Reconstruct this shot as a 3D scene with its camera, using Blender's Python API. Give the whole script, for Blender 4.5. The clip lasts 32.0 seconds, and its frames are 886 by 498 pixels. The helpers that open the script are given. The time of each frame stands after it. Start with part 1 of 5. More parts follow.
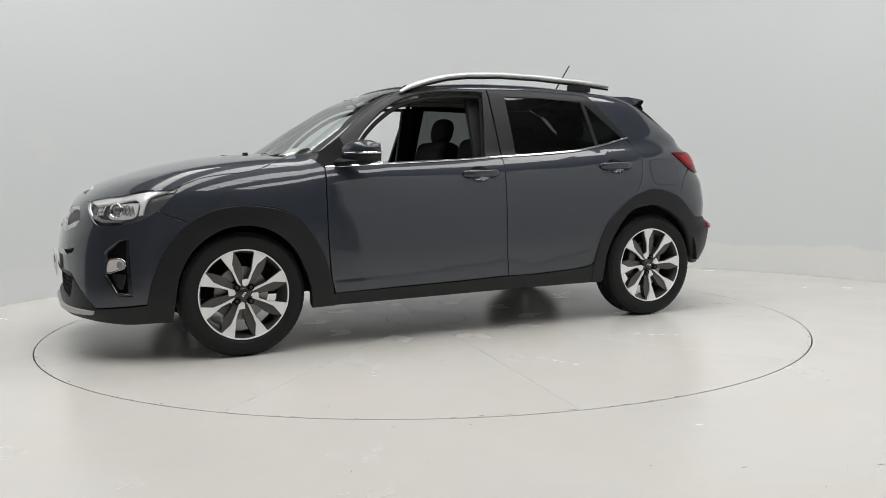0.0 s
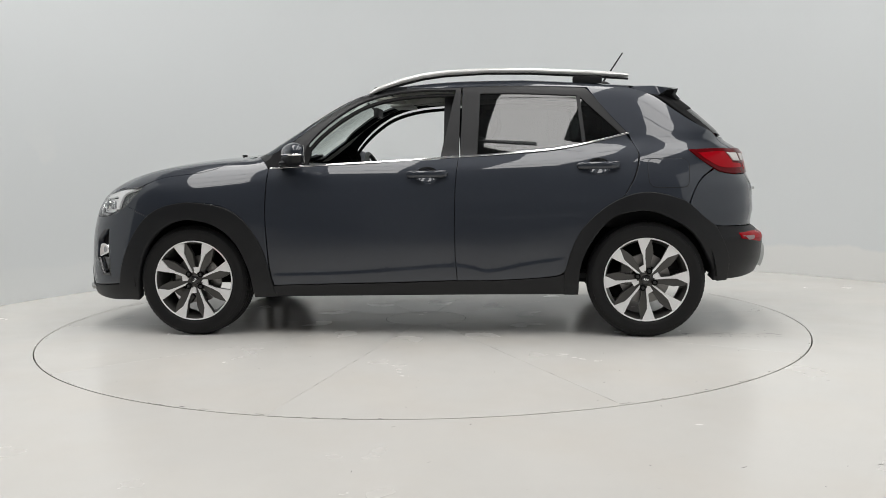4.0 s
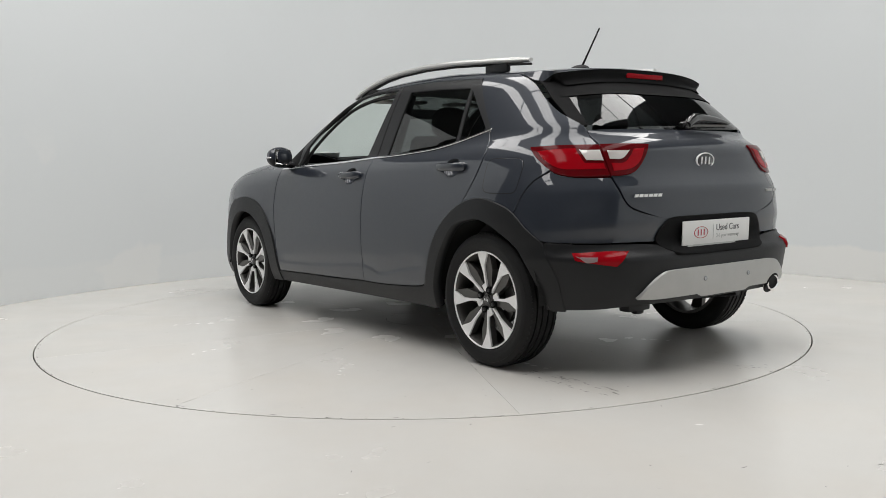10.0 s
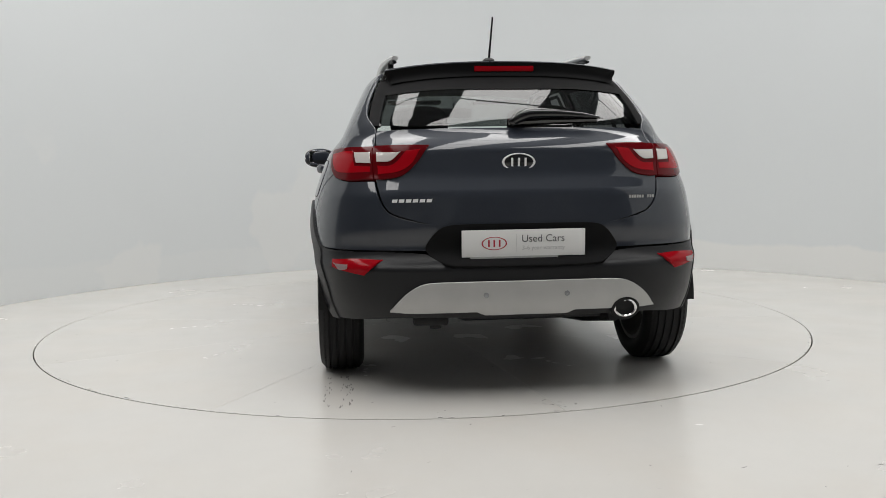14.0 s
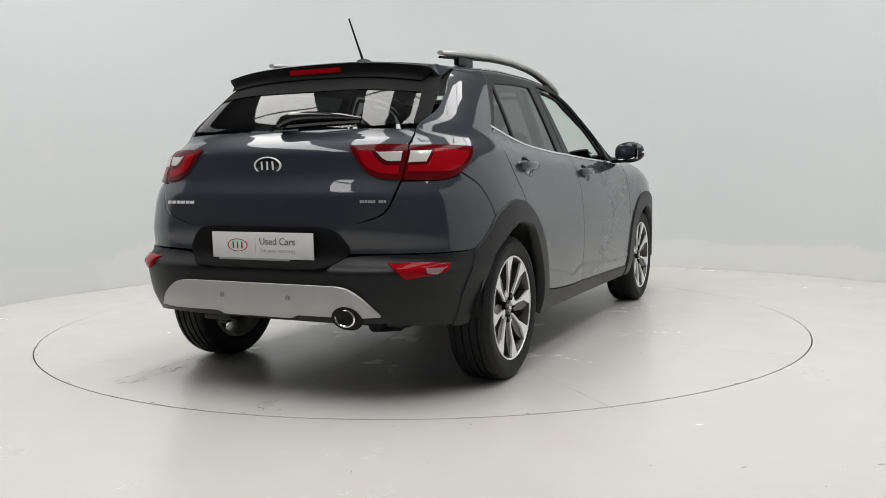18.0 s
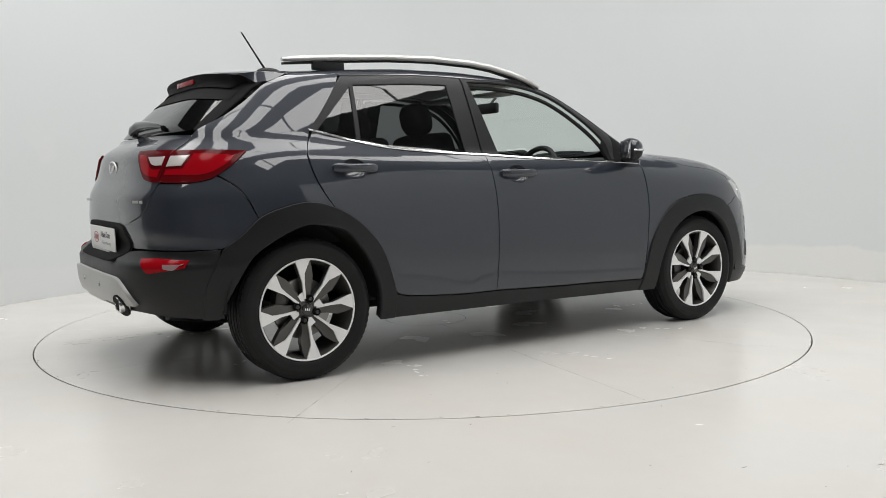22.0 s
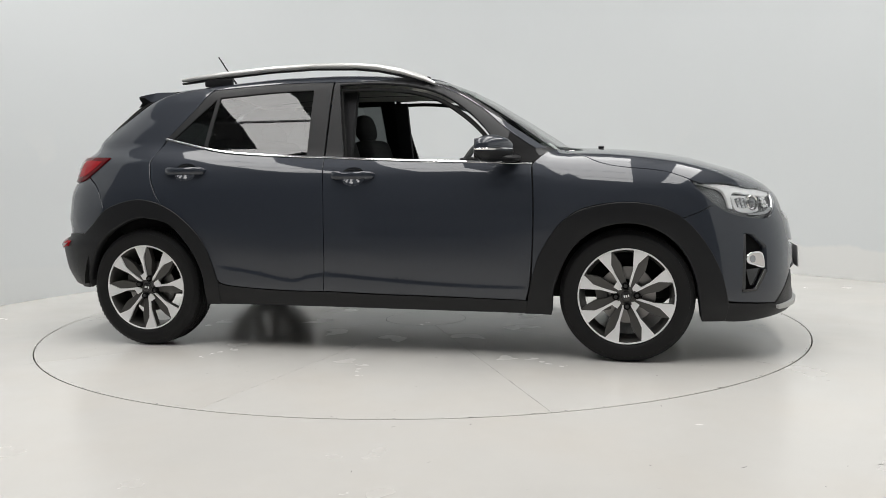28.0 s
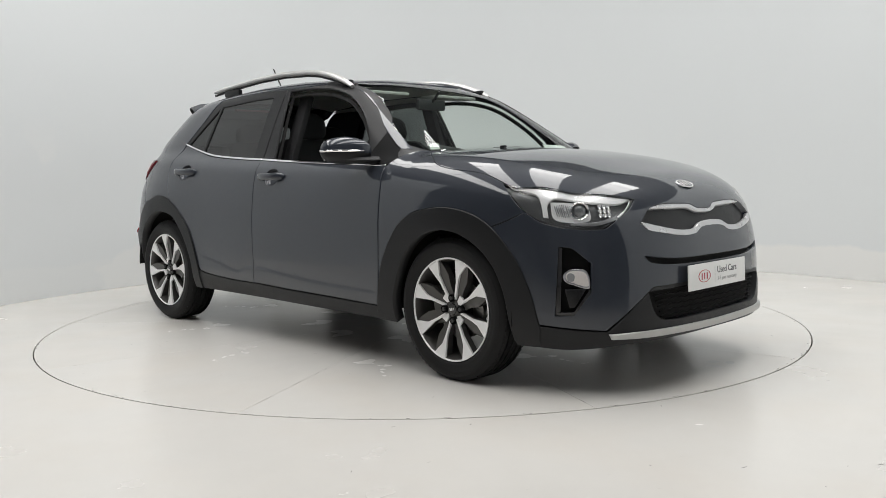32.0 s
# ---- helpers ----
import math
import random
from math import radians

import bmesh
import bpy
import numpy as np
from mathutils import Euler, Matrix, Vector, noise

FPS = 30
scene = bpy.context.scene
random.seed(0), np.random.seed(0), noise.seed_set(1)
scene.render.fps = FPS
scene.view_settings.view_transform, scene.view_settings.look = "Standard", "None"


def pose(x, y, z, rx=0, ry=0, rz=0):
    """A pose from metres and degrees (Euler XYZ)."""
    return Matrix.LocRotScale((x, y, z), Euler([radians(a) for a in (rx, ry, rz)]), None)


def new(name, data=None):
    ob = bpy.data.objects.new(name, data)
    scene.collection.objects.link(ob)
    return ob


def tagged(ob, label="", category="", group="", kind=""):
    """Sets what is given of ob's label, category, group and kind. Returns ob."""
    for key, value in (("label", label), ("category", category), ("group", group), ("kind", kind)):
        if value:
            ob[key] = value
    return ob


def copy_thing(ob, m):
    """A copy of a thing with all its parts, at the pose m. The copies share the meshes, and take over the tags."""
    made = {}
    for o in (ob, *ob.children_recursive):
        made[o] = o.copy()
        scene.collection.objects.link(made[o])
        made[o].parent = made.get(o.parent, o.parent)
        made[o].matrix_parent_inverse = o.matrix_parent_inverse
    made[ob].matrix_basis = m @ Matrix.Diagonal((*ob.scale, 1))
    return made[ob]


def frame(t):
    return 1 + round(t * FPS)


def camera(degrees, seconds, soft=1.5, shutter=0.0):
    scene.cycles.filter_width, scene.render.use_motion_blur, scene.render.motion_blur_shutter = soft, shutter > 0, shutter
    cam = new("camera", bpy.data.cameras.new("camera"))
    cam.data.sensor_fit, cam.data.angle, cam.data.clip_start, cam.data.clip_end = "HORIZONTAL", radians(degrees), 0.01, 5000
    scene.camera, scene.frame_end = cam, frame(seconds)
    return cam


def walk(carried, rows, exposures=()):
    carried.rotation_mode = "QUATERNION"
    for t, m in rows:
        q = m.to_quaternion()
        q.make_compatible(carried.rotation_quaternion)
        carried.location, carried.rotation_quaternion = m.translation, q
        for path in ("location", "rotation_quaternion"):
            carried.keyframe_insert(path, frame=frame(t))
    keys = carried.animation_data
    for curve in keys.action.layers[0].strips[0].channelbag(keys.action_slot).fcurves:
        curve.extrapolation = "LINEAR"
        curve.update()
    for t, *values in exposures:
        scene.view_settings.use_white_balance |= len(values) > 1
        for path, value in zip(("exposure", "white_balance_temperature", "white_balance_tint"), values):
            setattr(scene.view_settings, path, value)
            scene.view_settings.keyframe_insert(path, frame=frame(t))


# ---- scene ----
import mathutils

# ---------------------------------------------------------------- camera
cam = camera(54.27, 32.0, soft=0.45)
EYE = pose(0, -5.454, 0.924, 90 - 5.053, 0, -1.210) @ pose(0, 0, 0, 0, 0, -0.829)
walk(cam, [(0.0, EYE), (32.0, EYE)], exposures=[(0.0, -0.09), (14.0, -0.15), (17.0, -0.06), (20.0, 0.0), (32.0, 0.0)])

# ---------------------------------------------------------------- light
AXIS = (0.0, 0.0)              # the turntable turns about the world's z axis
CAR_X, CAR_Y = -0.010, -0.241  # where the car's middle stands on the turntable
BOOTH = (0.37, -0.49)          # middle of the round booth
BOOTH_R = 3.73
ROOM_H = 4.6

world = bpy.data.worlds.new("room_air")
scene.world = world
world.use_nodes = True
world.node_tree.nodes["Background"].inputs[0].default_value = (0.62, 0.66, 0.70, 1)
world.node_tree.nodes["Background"].inputs[1].default_value = 0.25


def area_lamp(x, y, z, sx, sy, power, colour=(1, 0.985, 0.965)):
    d = bpy.data.lights.new("ceiling_lamp", "AREA")
    d.shape, d.size, d.size_y, d.energy, d.color = "RECTANGLE", sx, sy, power, colour
    ob = new("ceiling_lamp", d)
    ob.matrix_world = pose(x, y, z, 0, 0, -15)
    return tagged(ob, "long white ceiling light panel over the booth", "lamp", "ceiling lights")


LAMP_X = (-3.0, -1.15, 0.70, 2.55)
for lx in LAMP_X:
    area_lamp(lx + 0.06, -1.37, ROOM_H - 0.06, 0.85, 6.5, 103)


# ---------------------------------------------------------------- materials
def mat(name, colour, rough=0.5, metal=0.0, coat=0.0, grain=0.0, scale=40.0, bump=0.0, spread=0.06, stain=0.0, spec=0.5):
    """A principled surface: colour varied by fine grain and by broad stains, with a fine relief."""
    m = bpy.data.materials.new(name)
    m.use_nodes = True
    t = m.node_tree
    b = t.nodes["Principled BSDF"]
    b.inputs["Base Color"].default_value = (*colour, 1)
    b.inputs["Roughness"].default_value = rough
    b.inputs["Metallic"].default_value = metal
    b.inputs["Coat Weight"].default_value = coat
    b.inputs["Coat Roughness"].default_value = 0.02
    b.inputs["Coat IOR"].default_value = 1.54
    b.inputs["Specular IOR Level"].default_value = spec
    co = t.nodes.new("ShaderNodeTexCoord")
    if grain or stain:
        n1 = t.nodes.new("ShaderNodeTexNoise")
        n1.inputs["Scale"].default_value, n1.inputs["Detail"].default_value = scale, 4
        n2 = t.nodes.new("ShaderNodeTexNoise")
        n2.inputs["Scale"].default_value, n2.inputs["Detail"].default_value = max(scale * 0.04, 0.7), 3
        for n in (n1, n2):
            t.links.new(co.outputs["Object"], n.inputs["Vector"])
        r1 = t.nodes.new("ShaderNodeMapRange")
        r1.inputs["To Min"].default_value, r1.inputs["To Max"].default_value = 1 - grain, 1 + grain
        r2 = t.nodes.new("ShaderNodeMapRange")
        r2.inputs["From Min"].default_value, r2.inputs["From Max"].default_value = 0.3, 0.7
        r2.inputs["To Min"].default_value, r2.inputs["To Max"].default_value = 1 - stain, 1 + stain * 0.4
        t.links.new(n1.outputs["Fac"], r1.inputs["Value"])
        t.links.new(n2.outputs["Fac"], r2.inputs["Value"])
        mu = t.nodes.new("ShaderNodeMath")
        mu.operation = "MULTIPLY"
        t.links.new(r1.outputs[0], mu.inputs[0])
        t.links.new(r2.outputs[0], mu.inputs[1])
        vm = t.nodes.new("ShaderNodeVectorMath")
        vm.operation = "SCALE"
        vm.inputs[0].default_value = colour
        t.links.new(mu.outputs[0], vm.inputs["Scale"])
        t.links.new(vm.outputs[0], b.inputs["Base Color"])
        rr = t.nodes.new("ShaderNodeMapRange")
        rr.inputs["To Min"].default_value, rr.inputs["To Max"].default_value = max(rough - spread, 0.02), rough + spread
        t.links.new(n2.outputs["Fac"], rr.inputs["Value"])
        t.links.new(rr.outputs[0], b.inputs["Roughness"])
        if bump:
            bp = t.nodes.new("ShaderNodeBump")
            bp.inputs["Strength"].default_value, bp.inputs["Distance"].default_value = bump, 0.002
            t.links.new(n1.outputs["Fac"], bp.inputs["Height"])
            t.links.new(bp.outputs[0], b.inputs["Normal"])
    return m


def glass(name, tint, f0=0.05):
    """A thin pane: clear or tinted, with a mirror gloss that grows at low angles."""
    m = bpy.data.materials.new(name)
    m.use_nodes = True
    t = m.node_tree
    t.nodes.remove(t.nodes["Principled BSDF"])
    tr, gl, mx, lw = (t.nodes.new(k) for k in ("ShaderNodeBsdfTransparent", "ShaderNodeBsdfGlossy", "ShaderNodeMixShader", "ShaderNodeLayerWeight"))
    tr.inputs[0].default_value = (*tint, 1)
    gl.inputs["Roughness"].default_value = 0.01
    pw, ma = t.nodes.new("ShaderNodeMath"), t.nodes.new("ShaderNodeMath")
    pw.operation, ma.operation = "POWER", "MULTIPLY_ADD"
    lw.inputs["Blend"].default_value = 0.5
    pw.inputs[1].default_value = 5.0
    ma.inputs[1].default_value, ma.inputs[2].default_value = 1 - f0, f0
    t.links.new(lw.outputs["Facing"], pw.inputs[0])
    t.links.new(pw.outputs[0], ma.inputs[0])
    t.links.new(ma.outputs[0], mx.inputs[0])
    t.links.new(tr.outputs[0], mx.inputs[1])
    t.links.new(gl.outputs[0], mx.inputs[2])
    t.links.new(mx.outputs[0], t.nodes["Material Output"].inputs[0])
    return m


def flakes(name, colour):
    """Dark metallic paint with fine flakes under a clear coat."""
    m = mat(name, colour, 0.48, 0.20, 1.0, 0.10, 900.0, 0.0, 0.05, 0.03, 0.24)
    return m


PAINT = flakes("grey_metallic_paint", (0.0215, 0.0265, 0.0375))
PLASTIC = mat("black_textured_plastic", (0.0100, 0.0104, 0.0118), 0.42, 0, 0, 0.12, 500, 0.15, 0.06, 0.05, 0.3)
GLOSS_BLACK = mat("gloss_black", (0.008, 0.008, 0.009), 0.08, 0, 0.6)
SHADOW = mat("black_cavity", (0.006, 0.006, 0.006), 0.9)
PLATE_BLACK = mat("matt_black_plastic", (0.0055, 0.0055, 0.006), 0.75, 0, 0, 0.1, 300, 0.1, 0.05, 0.05, 0.15)
RUBBER = mat("tyre_rubber", (0.0085, 0.0085, 0.009), 0.62, 0, 0, 0.2, 300, 0.3, 0.08, 0.15, 0.28)
SILVER = mat("silver_plastic", (0.45, 0.45, 0.44), 0.36, 0.30, 0, 0.03, 300, 0, 0.05, 0.05)
CHROME = mat("chrome", (0.82, 0.82, 0.82), 0.09, 1.0)
MACHINED = mat("machined_alloy", (0.86, 0.86, 0.86), 0.34, 0.12, 0.3, 0.03, 200, 0, 0.05, 0.04)
ALLOY_DARK = mat("dark_grey_alloy", (0.085, 0.082, 0.078), 0.42, 0.5, 0.2, 0.06, 300, 0, 0.05, 0.06)
BOLT = mat("dark_bolt_steel", (0.10, 0.10, 0.10), 0.28, 0.9)
DISC = mat("brake_disc", (0.30, 0.29, 0.28), 0.35, 0.9, 0, 0.1, 120, 0, 0.06, 0.2)
RED = mat("red_lens", (0.30, 0.003, 0.008), 0.08, 0, 0.0, 0, 40, 0, 0.06, 0, 0.11)
RED_DARK = mat("dark_red_lens", (0.095, 0.003, 0.005), 0.10, 0, 0.0, 0, 40, 0, 0.06, 0, 0.10)
CLEAR_LENS = mat("clear_ribbed_lens", (0.62, 0.59, 0.57), 0.2, 0.1, 0.3)
SMOKED = mat("smoked_clear_lens", (0.30, 0.22, 0.22), 0.2, 0.1, 0.3)
LAMP_DARK = mat("lamp_housing", (0.15, 0.155, 0.16), 0.25, 0.5)
LAMP_GREY = mat("grey_lamp_rib", (0.36, 0.37, 0.38), 0.22, 0.5)
LAMP_BRIGHT = mat("lamp_reflector", (0.86, 0.87, 0.88), 0.25, 0.15)
RAIL = mat("silver_rail_paint", (0.66, 0.66, 0.65), 0.30, 0.35, 0.3, 0.03, 300, 0, 0.05, 0.05)
SATIN = mat("satin_chrome", (0.62, 0.62, 0.63), 0.28, 0.85, 0, 0.04, 200, 0)
LAMP_CHROME = mat("faceted_chrome", (0.80, 0.81, 0.82), 0.16, 0.9, 0, 0.25, 140, 0.6)
PROJECTOR = mat("projector_glass", (0.16, 0.17, 0.18), 0.05, 0.3, 1.0)
WHITE = mat("white_board", (0.78, 0.78, 0.77), 0.35, 0, 0.2)
INK = mat("grey_ink", (0.10, 0.10, 0.11), 0.5)
INK_PALE = mat("pale_grey_ink", (0.48, 0.48, 0.48), 0.5)
INK_RED = mat("red_ink", (0.42, 0.02, 0.04), 0.5)
TRIM = mat("dark_cabin_trim", (0.022, 0.022, 0.024), 0.6, 0, 0, 0.1, 200, 0.1, 0.06, 0.05)
CLOTH = mat("dark_seat_cloth", (0.018, 0.018, 0.020), 0.85, 0, 0, 0.3, 400, 0.4, 0.05, 0.1)
LINING = mat("pale_headlining", (0.66, 0.66, 0.62), 0.9, 0, 0, 0.08, 300, 0.2, 0.03, 0.04)
PAPER = mat("white_paper", (0.80, 0.80, 0.80), 0.7)
GLASS_FRONT = glass("windscreen_glass", (0.84, 0.91, 0.87), 0.075)
GLASS_DARK = glass("privacy_glass", (0.120, 0.130, 0.130), 0.075)
GLASS_LAMP = glass("lamp_cover_glass", (0.96, 0.96, 0.96), 0.04)


# ---------------------------------------------------------------- mesh helpers
def link(name, verts, faces, material, parent, label="", normals=None, smooth=True):
    me = bpy.data.meshes.new(name)
    me.from_pydata([tuple(map(float, v)) for v in verts], [], [tuple(map(int, f)) for f in faces])
    me.materials.append(material)
    me.update()
    me.shade_smooth() if smooth else me.shade_flat()
    if normals is not None:
        me.normals_split_custom_set_from_vertices([tuple(map(float, n)) for n in normals])
    ob = new(name, me)
    ob.parent = parent
    return tagged(ob, label)


def part(name, bm, material, parent, label="", smooth=True):
    me = bpy.data.meshes.new(name)
    bmesh.ops.recalc_face_normals(bm, faces=bm.faces)
    bm.to_mesh(me)
    bm.free()
    me.materials.append(material)
    if smooth:
        me.shade_smooth()
        me.set_sharp_from_angle(angle=radians(38))
    ob = new(name, me)
    ob.parent = parent
    return tagged(ob, label)


def box(bm, c, s, bevel=0.0, m=Matrix(), seg=2):
    """A box of size s round c, its edges rounded, moved by m."""
    r = bmesh.ops.create_cube(bm, size=1, matrix=m @ Matrix.Translation(c) @ Matrix.Diagonal((*s, 1)))
    if bevel:
        es = list({e for v in r["verts"] for e in v.link_edges})
        bmesh.ops.bevel(bm, geom=es, offset=bevel, segments=seg, affect="EDGES", profile=0.6)
    return bm


def tube(bm, pts, radius, seg=10, squash=(1, 1), up=(0, 0, 1)):
    """A round or flattened bar along a row of places; radius may be a list."""
    pts = [Vector(p) for p in pts]
    rad = radius if isinstance(radius, (list, tuple)) else [radius] * len(pts)
    rings = []
    for i, p in enumerate(pts):
        d = (pts[min(i + 1, len(pts) - 1)] - pts[max(i - 1, 0)]).normalized()
        a = Vector(up).cross(d).normalized()
        b = d.cross(a)
        rings.append([bm.verts.new(p + rad[i] * (squash[0] * math.cos(k * 2 * math.pi / seg) * a + squash[1] * math.sin(k * 2 * math.pi / seg) * b)) for k in range(seg)])
    for r, q in zip(rings, rings[1:]):
        for k in range(seg):
            bm.faces.new((r[k], r[(k + 1) % seg], q[(k + 1) % seg], q[k]))
    bm.faces.new(rings[0][::-1])
    bm.faces.new(rings[-1])
    return bm


def lathe(bm, prof, seg=64, axis="y", centre=(0, 0, 0), close=False):
    """Turn a profile of (along, radius) round an axis."""
    rings = []
    for a, r in prof:
        ring = []
        for k in range(seg):
            c, s = math.cos(2 * math.pi * k / seg) * r, math.sin(2 * math.pi * k / seg) * r
            p = {"y": (c, a, s), "z": (c, s, a), "x": (a, c, s)}[axis]
            ring.append(bm.verts.new(Vector(p) + Vector(centre)))
        rings.append(ring)
    pairs = list(zip(rings, rings[1:])) + ([(rings[-1], rings[0])] if close else [])
    for r, q in pairs:
        for k in range(seg):
            bm.faces.new((r[k], r[(k + 1) % seg], q[(k + 1) % seg], q[k]))
    return bm


def curve2(pts, step, closed=True):
    """A polygon rounded between its corners: a third value 1 keeps a corner sharp."""
    n = len(pts)
    p = [np.array(q[:2], float) for q in pts]
    sharp = [len(q) > 2 and q[2] for q in pts]
    out = []
    for i in range(n if closed else n - 1):
        a, b = p[i], p[(i + 1) % n]
        ta = (b - a) if sharp[i] or (not closed and i == 0) else (b - p[i - 1]) / 2
        j = (i + 1) % n
        tb = (b - a) if sharp[j] or (not closed and j == n - 1) else (p[(j + 1) % n] - a) / 2
        ln = np.linalg.norm(b - a)
        ta = ta * min(1, ln / (np.linalg.norm(ta) + 1e-9) * 1.0)
        tb = tb * min(1, ln / (np.linalg.norm(tb) + 1e-9) * 1.0)
        k = max(2, int(ln / step))
        for t in np.arange(k) / k:
            out.append((2 * t ** 3 - 3 * t ** 2 + 1) * a + (t ** 3 - 2 * t ** 2 + t) * ta + (3 * t ** 2 - 2 * t ** 3) * b + (t ** 3 - t ** 2) * tb)
    if not closed:
        out.append(p[-1])
    return np.array(out)


def within(q, poly):
    x, y = q[:, 0][:, None], q[:, 1][:, None]
    a, b = poly, np.roll(poly, -1, 0)
    c = (a[:, 1] > y) != (b[:, 1] > y)
    xs = (b[:, 0] - a[:, 0]) * (y - a[:, 1]) / np.where(b[:, 1] == a[:, 1], 1e-12, b[:, 1] - a[:, 1]) + a[:, 0]
    return ((c & (x < xs)).sum(1) % 2) == 1


def grown(poly, d):
    """The polygon moved out by d."""
    e = np.roll(poly, -1, 0) - np.roll(poly, 1, 0)
    nrm = np.stack([e[:, 1], -e[:, 0]], 1)
    nrm /= np.linalg.norm(nrm, axis=1)[:, None] + 1e-12
    area = np.sum(poly[:, 0] * np.roll(poly[:, 1], -1) - np.roll(poly[:, 0], -1) * poly[:, 1])
    return poly + nrm * d * (1 if area > 0 else -1)


# ---------------------------------------------------------------- the car's skin
def spl(xs, ys):
    """A smooth curve through the knots, straight beyond them."""
    xs, ys = np.array(xs, float), np.array(ys, float)
    d = np.diff(ys) / np.diff(xs)
    m = np.concatenate([[d[0]], (d[:-1] + d[1:]) / 2, [d[-1]]])
    flat = np.concatenate([[False], d[:-1] * d[1:] <= 0, [False]])
    m[flat] = 0

    def at(x):
        x = np.asarray(x, float)
        i = np.clip(np.searchsorted(xs, x) - 1, 0, len(xs) - 2)
        h = xs[i + 1] - xs[i]
        t = (x - xs[i]) / h
        c = np.clip(t, 0, 1)
        v = ((2 * c ** 3 - 3 * c ** 2 + 1) * ys[i] + (c ** 3 - 2 * c ** 2 + c) * h * m[i]
             + (3 * c ** 2 - 2 * c ** 3) * ys[i + 1] + (c ** 3 - c ** 2) * h * m[i + 1])
        return v + np.where(t < 0, t * h * m[i], 0) + np.where(t > 1, (t - 1) * h * m[i + 1], 0)
    return at


def smax(a, b, k):
    h = np.maximum(k - np.abs(a - b), 0) / k
    return np.maximum(a, b) + h * h * k / 4


LOW_W = spl([.15, .25, .32, .42, .55, .7, .85, .95, 1.03, 1.1], [.785, .836, .8555, .8635, .867, .864, .845, .819, .79, .757])
LOW_F = spl([.15, .24, .33, .5, .63, .74, .82, .9], [2.06, 2.113, 2.12, 2.122, 2.104, 2.068, 2.036, 1.98])
LOW_R = spl([.2, .3, .42, .535, .552, .578, .7, .80, .838, .868, .900, .92, .97, 1.03, 1.08, 1.13], [-1.95, -1.975, -2.012, -2.012, -2.003, -1.957, -1.955, -1.955, -1.951, -1.938, -1.923, -1.916, -1.906, -1.896, -1.864, -1.812])
LOW_M = spl([.3, .55, .75, .9], [3.35, 3.08, 3.05, 3.35])
LOW_N = spl([.2, .5, .62, .8, 1.0, 1.1], [3.1, 4.1, 4.4, 4.1, 3.8, 3.3])
HOOD = spl([-2, -1.4, -1.0, -.3, .5, .8, 1.0, 1.157, 1.4, 1.572, 1.746, 1.921, 2.03, 2.12], [1.10, 1.10, 1.07, 1.03, 1.02, 1.04, 1.049, 1.045, 1.022, .992, .943, .884, .840, .79])
TOP_W = spl([.95, 1.03, 1.139, 1.25, 1.36, 1.42, 1.5], [.790, .756, .710, .661, .608, .577, .53])
TOP_F = spl([.95, 1.036, 1.07, 1.215, 1.307, 1.394, 1.44, 1.5], [1.095, .968, .917, .697, .549, .402, .292, .08])
TOP_R = spl([.95, 1.08, 1.13, 1.2, 1.3, 1.365, 1.42, 1.5], [-1.85, -1.80, -1.785, -1.72, -1.61, -1.53, -1.46, -1.37])
CREASE = spl([-.83, -.62, -.41, -.33, -.22, 0, .38, .81], [.455, .424, .386, .408, .420, .404, .379, .368])
ROOF = spl([-1.5, -1.25, -1.05, -.874, -.523, -.174, .175, .4, .6], [1.425, 1.445, 1.46, 1.474, 1.491, 1.489, 1.462, 1.425, 1.38])


def plan(x, y, w, front, back, f0, r0, nf, nr):
    """How far outside a rounded plan outline a place lies."""
    a = np.where(x > f0, front - f0, r0 - back)
    n = np.where(x > f0, nf, nr)
    e = np.maximum(np.maximum(x - f0, r0 - x), 0) / a
    return ((e ** n + (y / w) ** n) ** (1 / n) - 1) * np.where(e > y / w, a, w)


def shell(x, y, z):
    """The car's outer skin: below zero inside it."""
    y = np.abs(y) + 1e-6
    z = np.clip(z, .05, 1.6)
    w = LOW_W(z) + .018 * np.exp(-((x + 1.3) / .38) ** 2 - ((z - .74) / .2) ** 2) + .019 * np.exp(-((x - 1.27) / .36) ** 2 - ((z - .74) / .15) ** 2)
    s = z - CREASE(x)
    u = np.clip(1 + s / .024, 0, 1)
    dent = np.where(s > 0, np.clip(1 - s / .12, 0, 1) ** 2, u * u * (3 - 2 * u))
    w = w - .0040 * dent * np.clip((.86 - np.abs(x)) / .12, 0, 1)
    low = plan(x, y, w, LOW_F(z), LOW_R(z), 1.2, -1.0, LOW_M(z), LOW_N(z))
    top = z - (HOOD(x) - .040 * (y / .7) ** 2.4 * np.clip((x - .5) / .5, 0, 1))
    low = smax(low, top, .11 + .025 * np.clip((x - .75) / .35, 0, 1))
    z = np.maximum(z, .95)
    f, r = TOP_F(z), TOP_R(z)
    cab = plan(x, y, TOP_W(z), f, r, f - .75, r + .6, 6.6, 3.7)
    cab = smax(cab, z - (ROOF(x) - .14 * y ** 2), .07)
    return -smax(-low, -cab, .028)


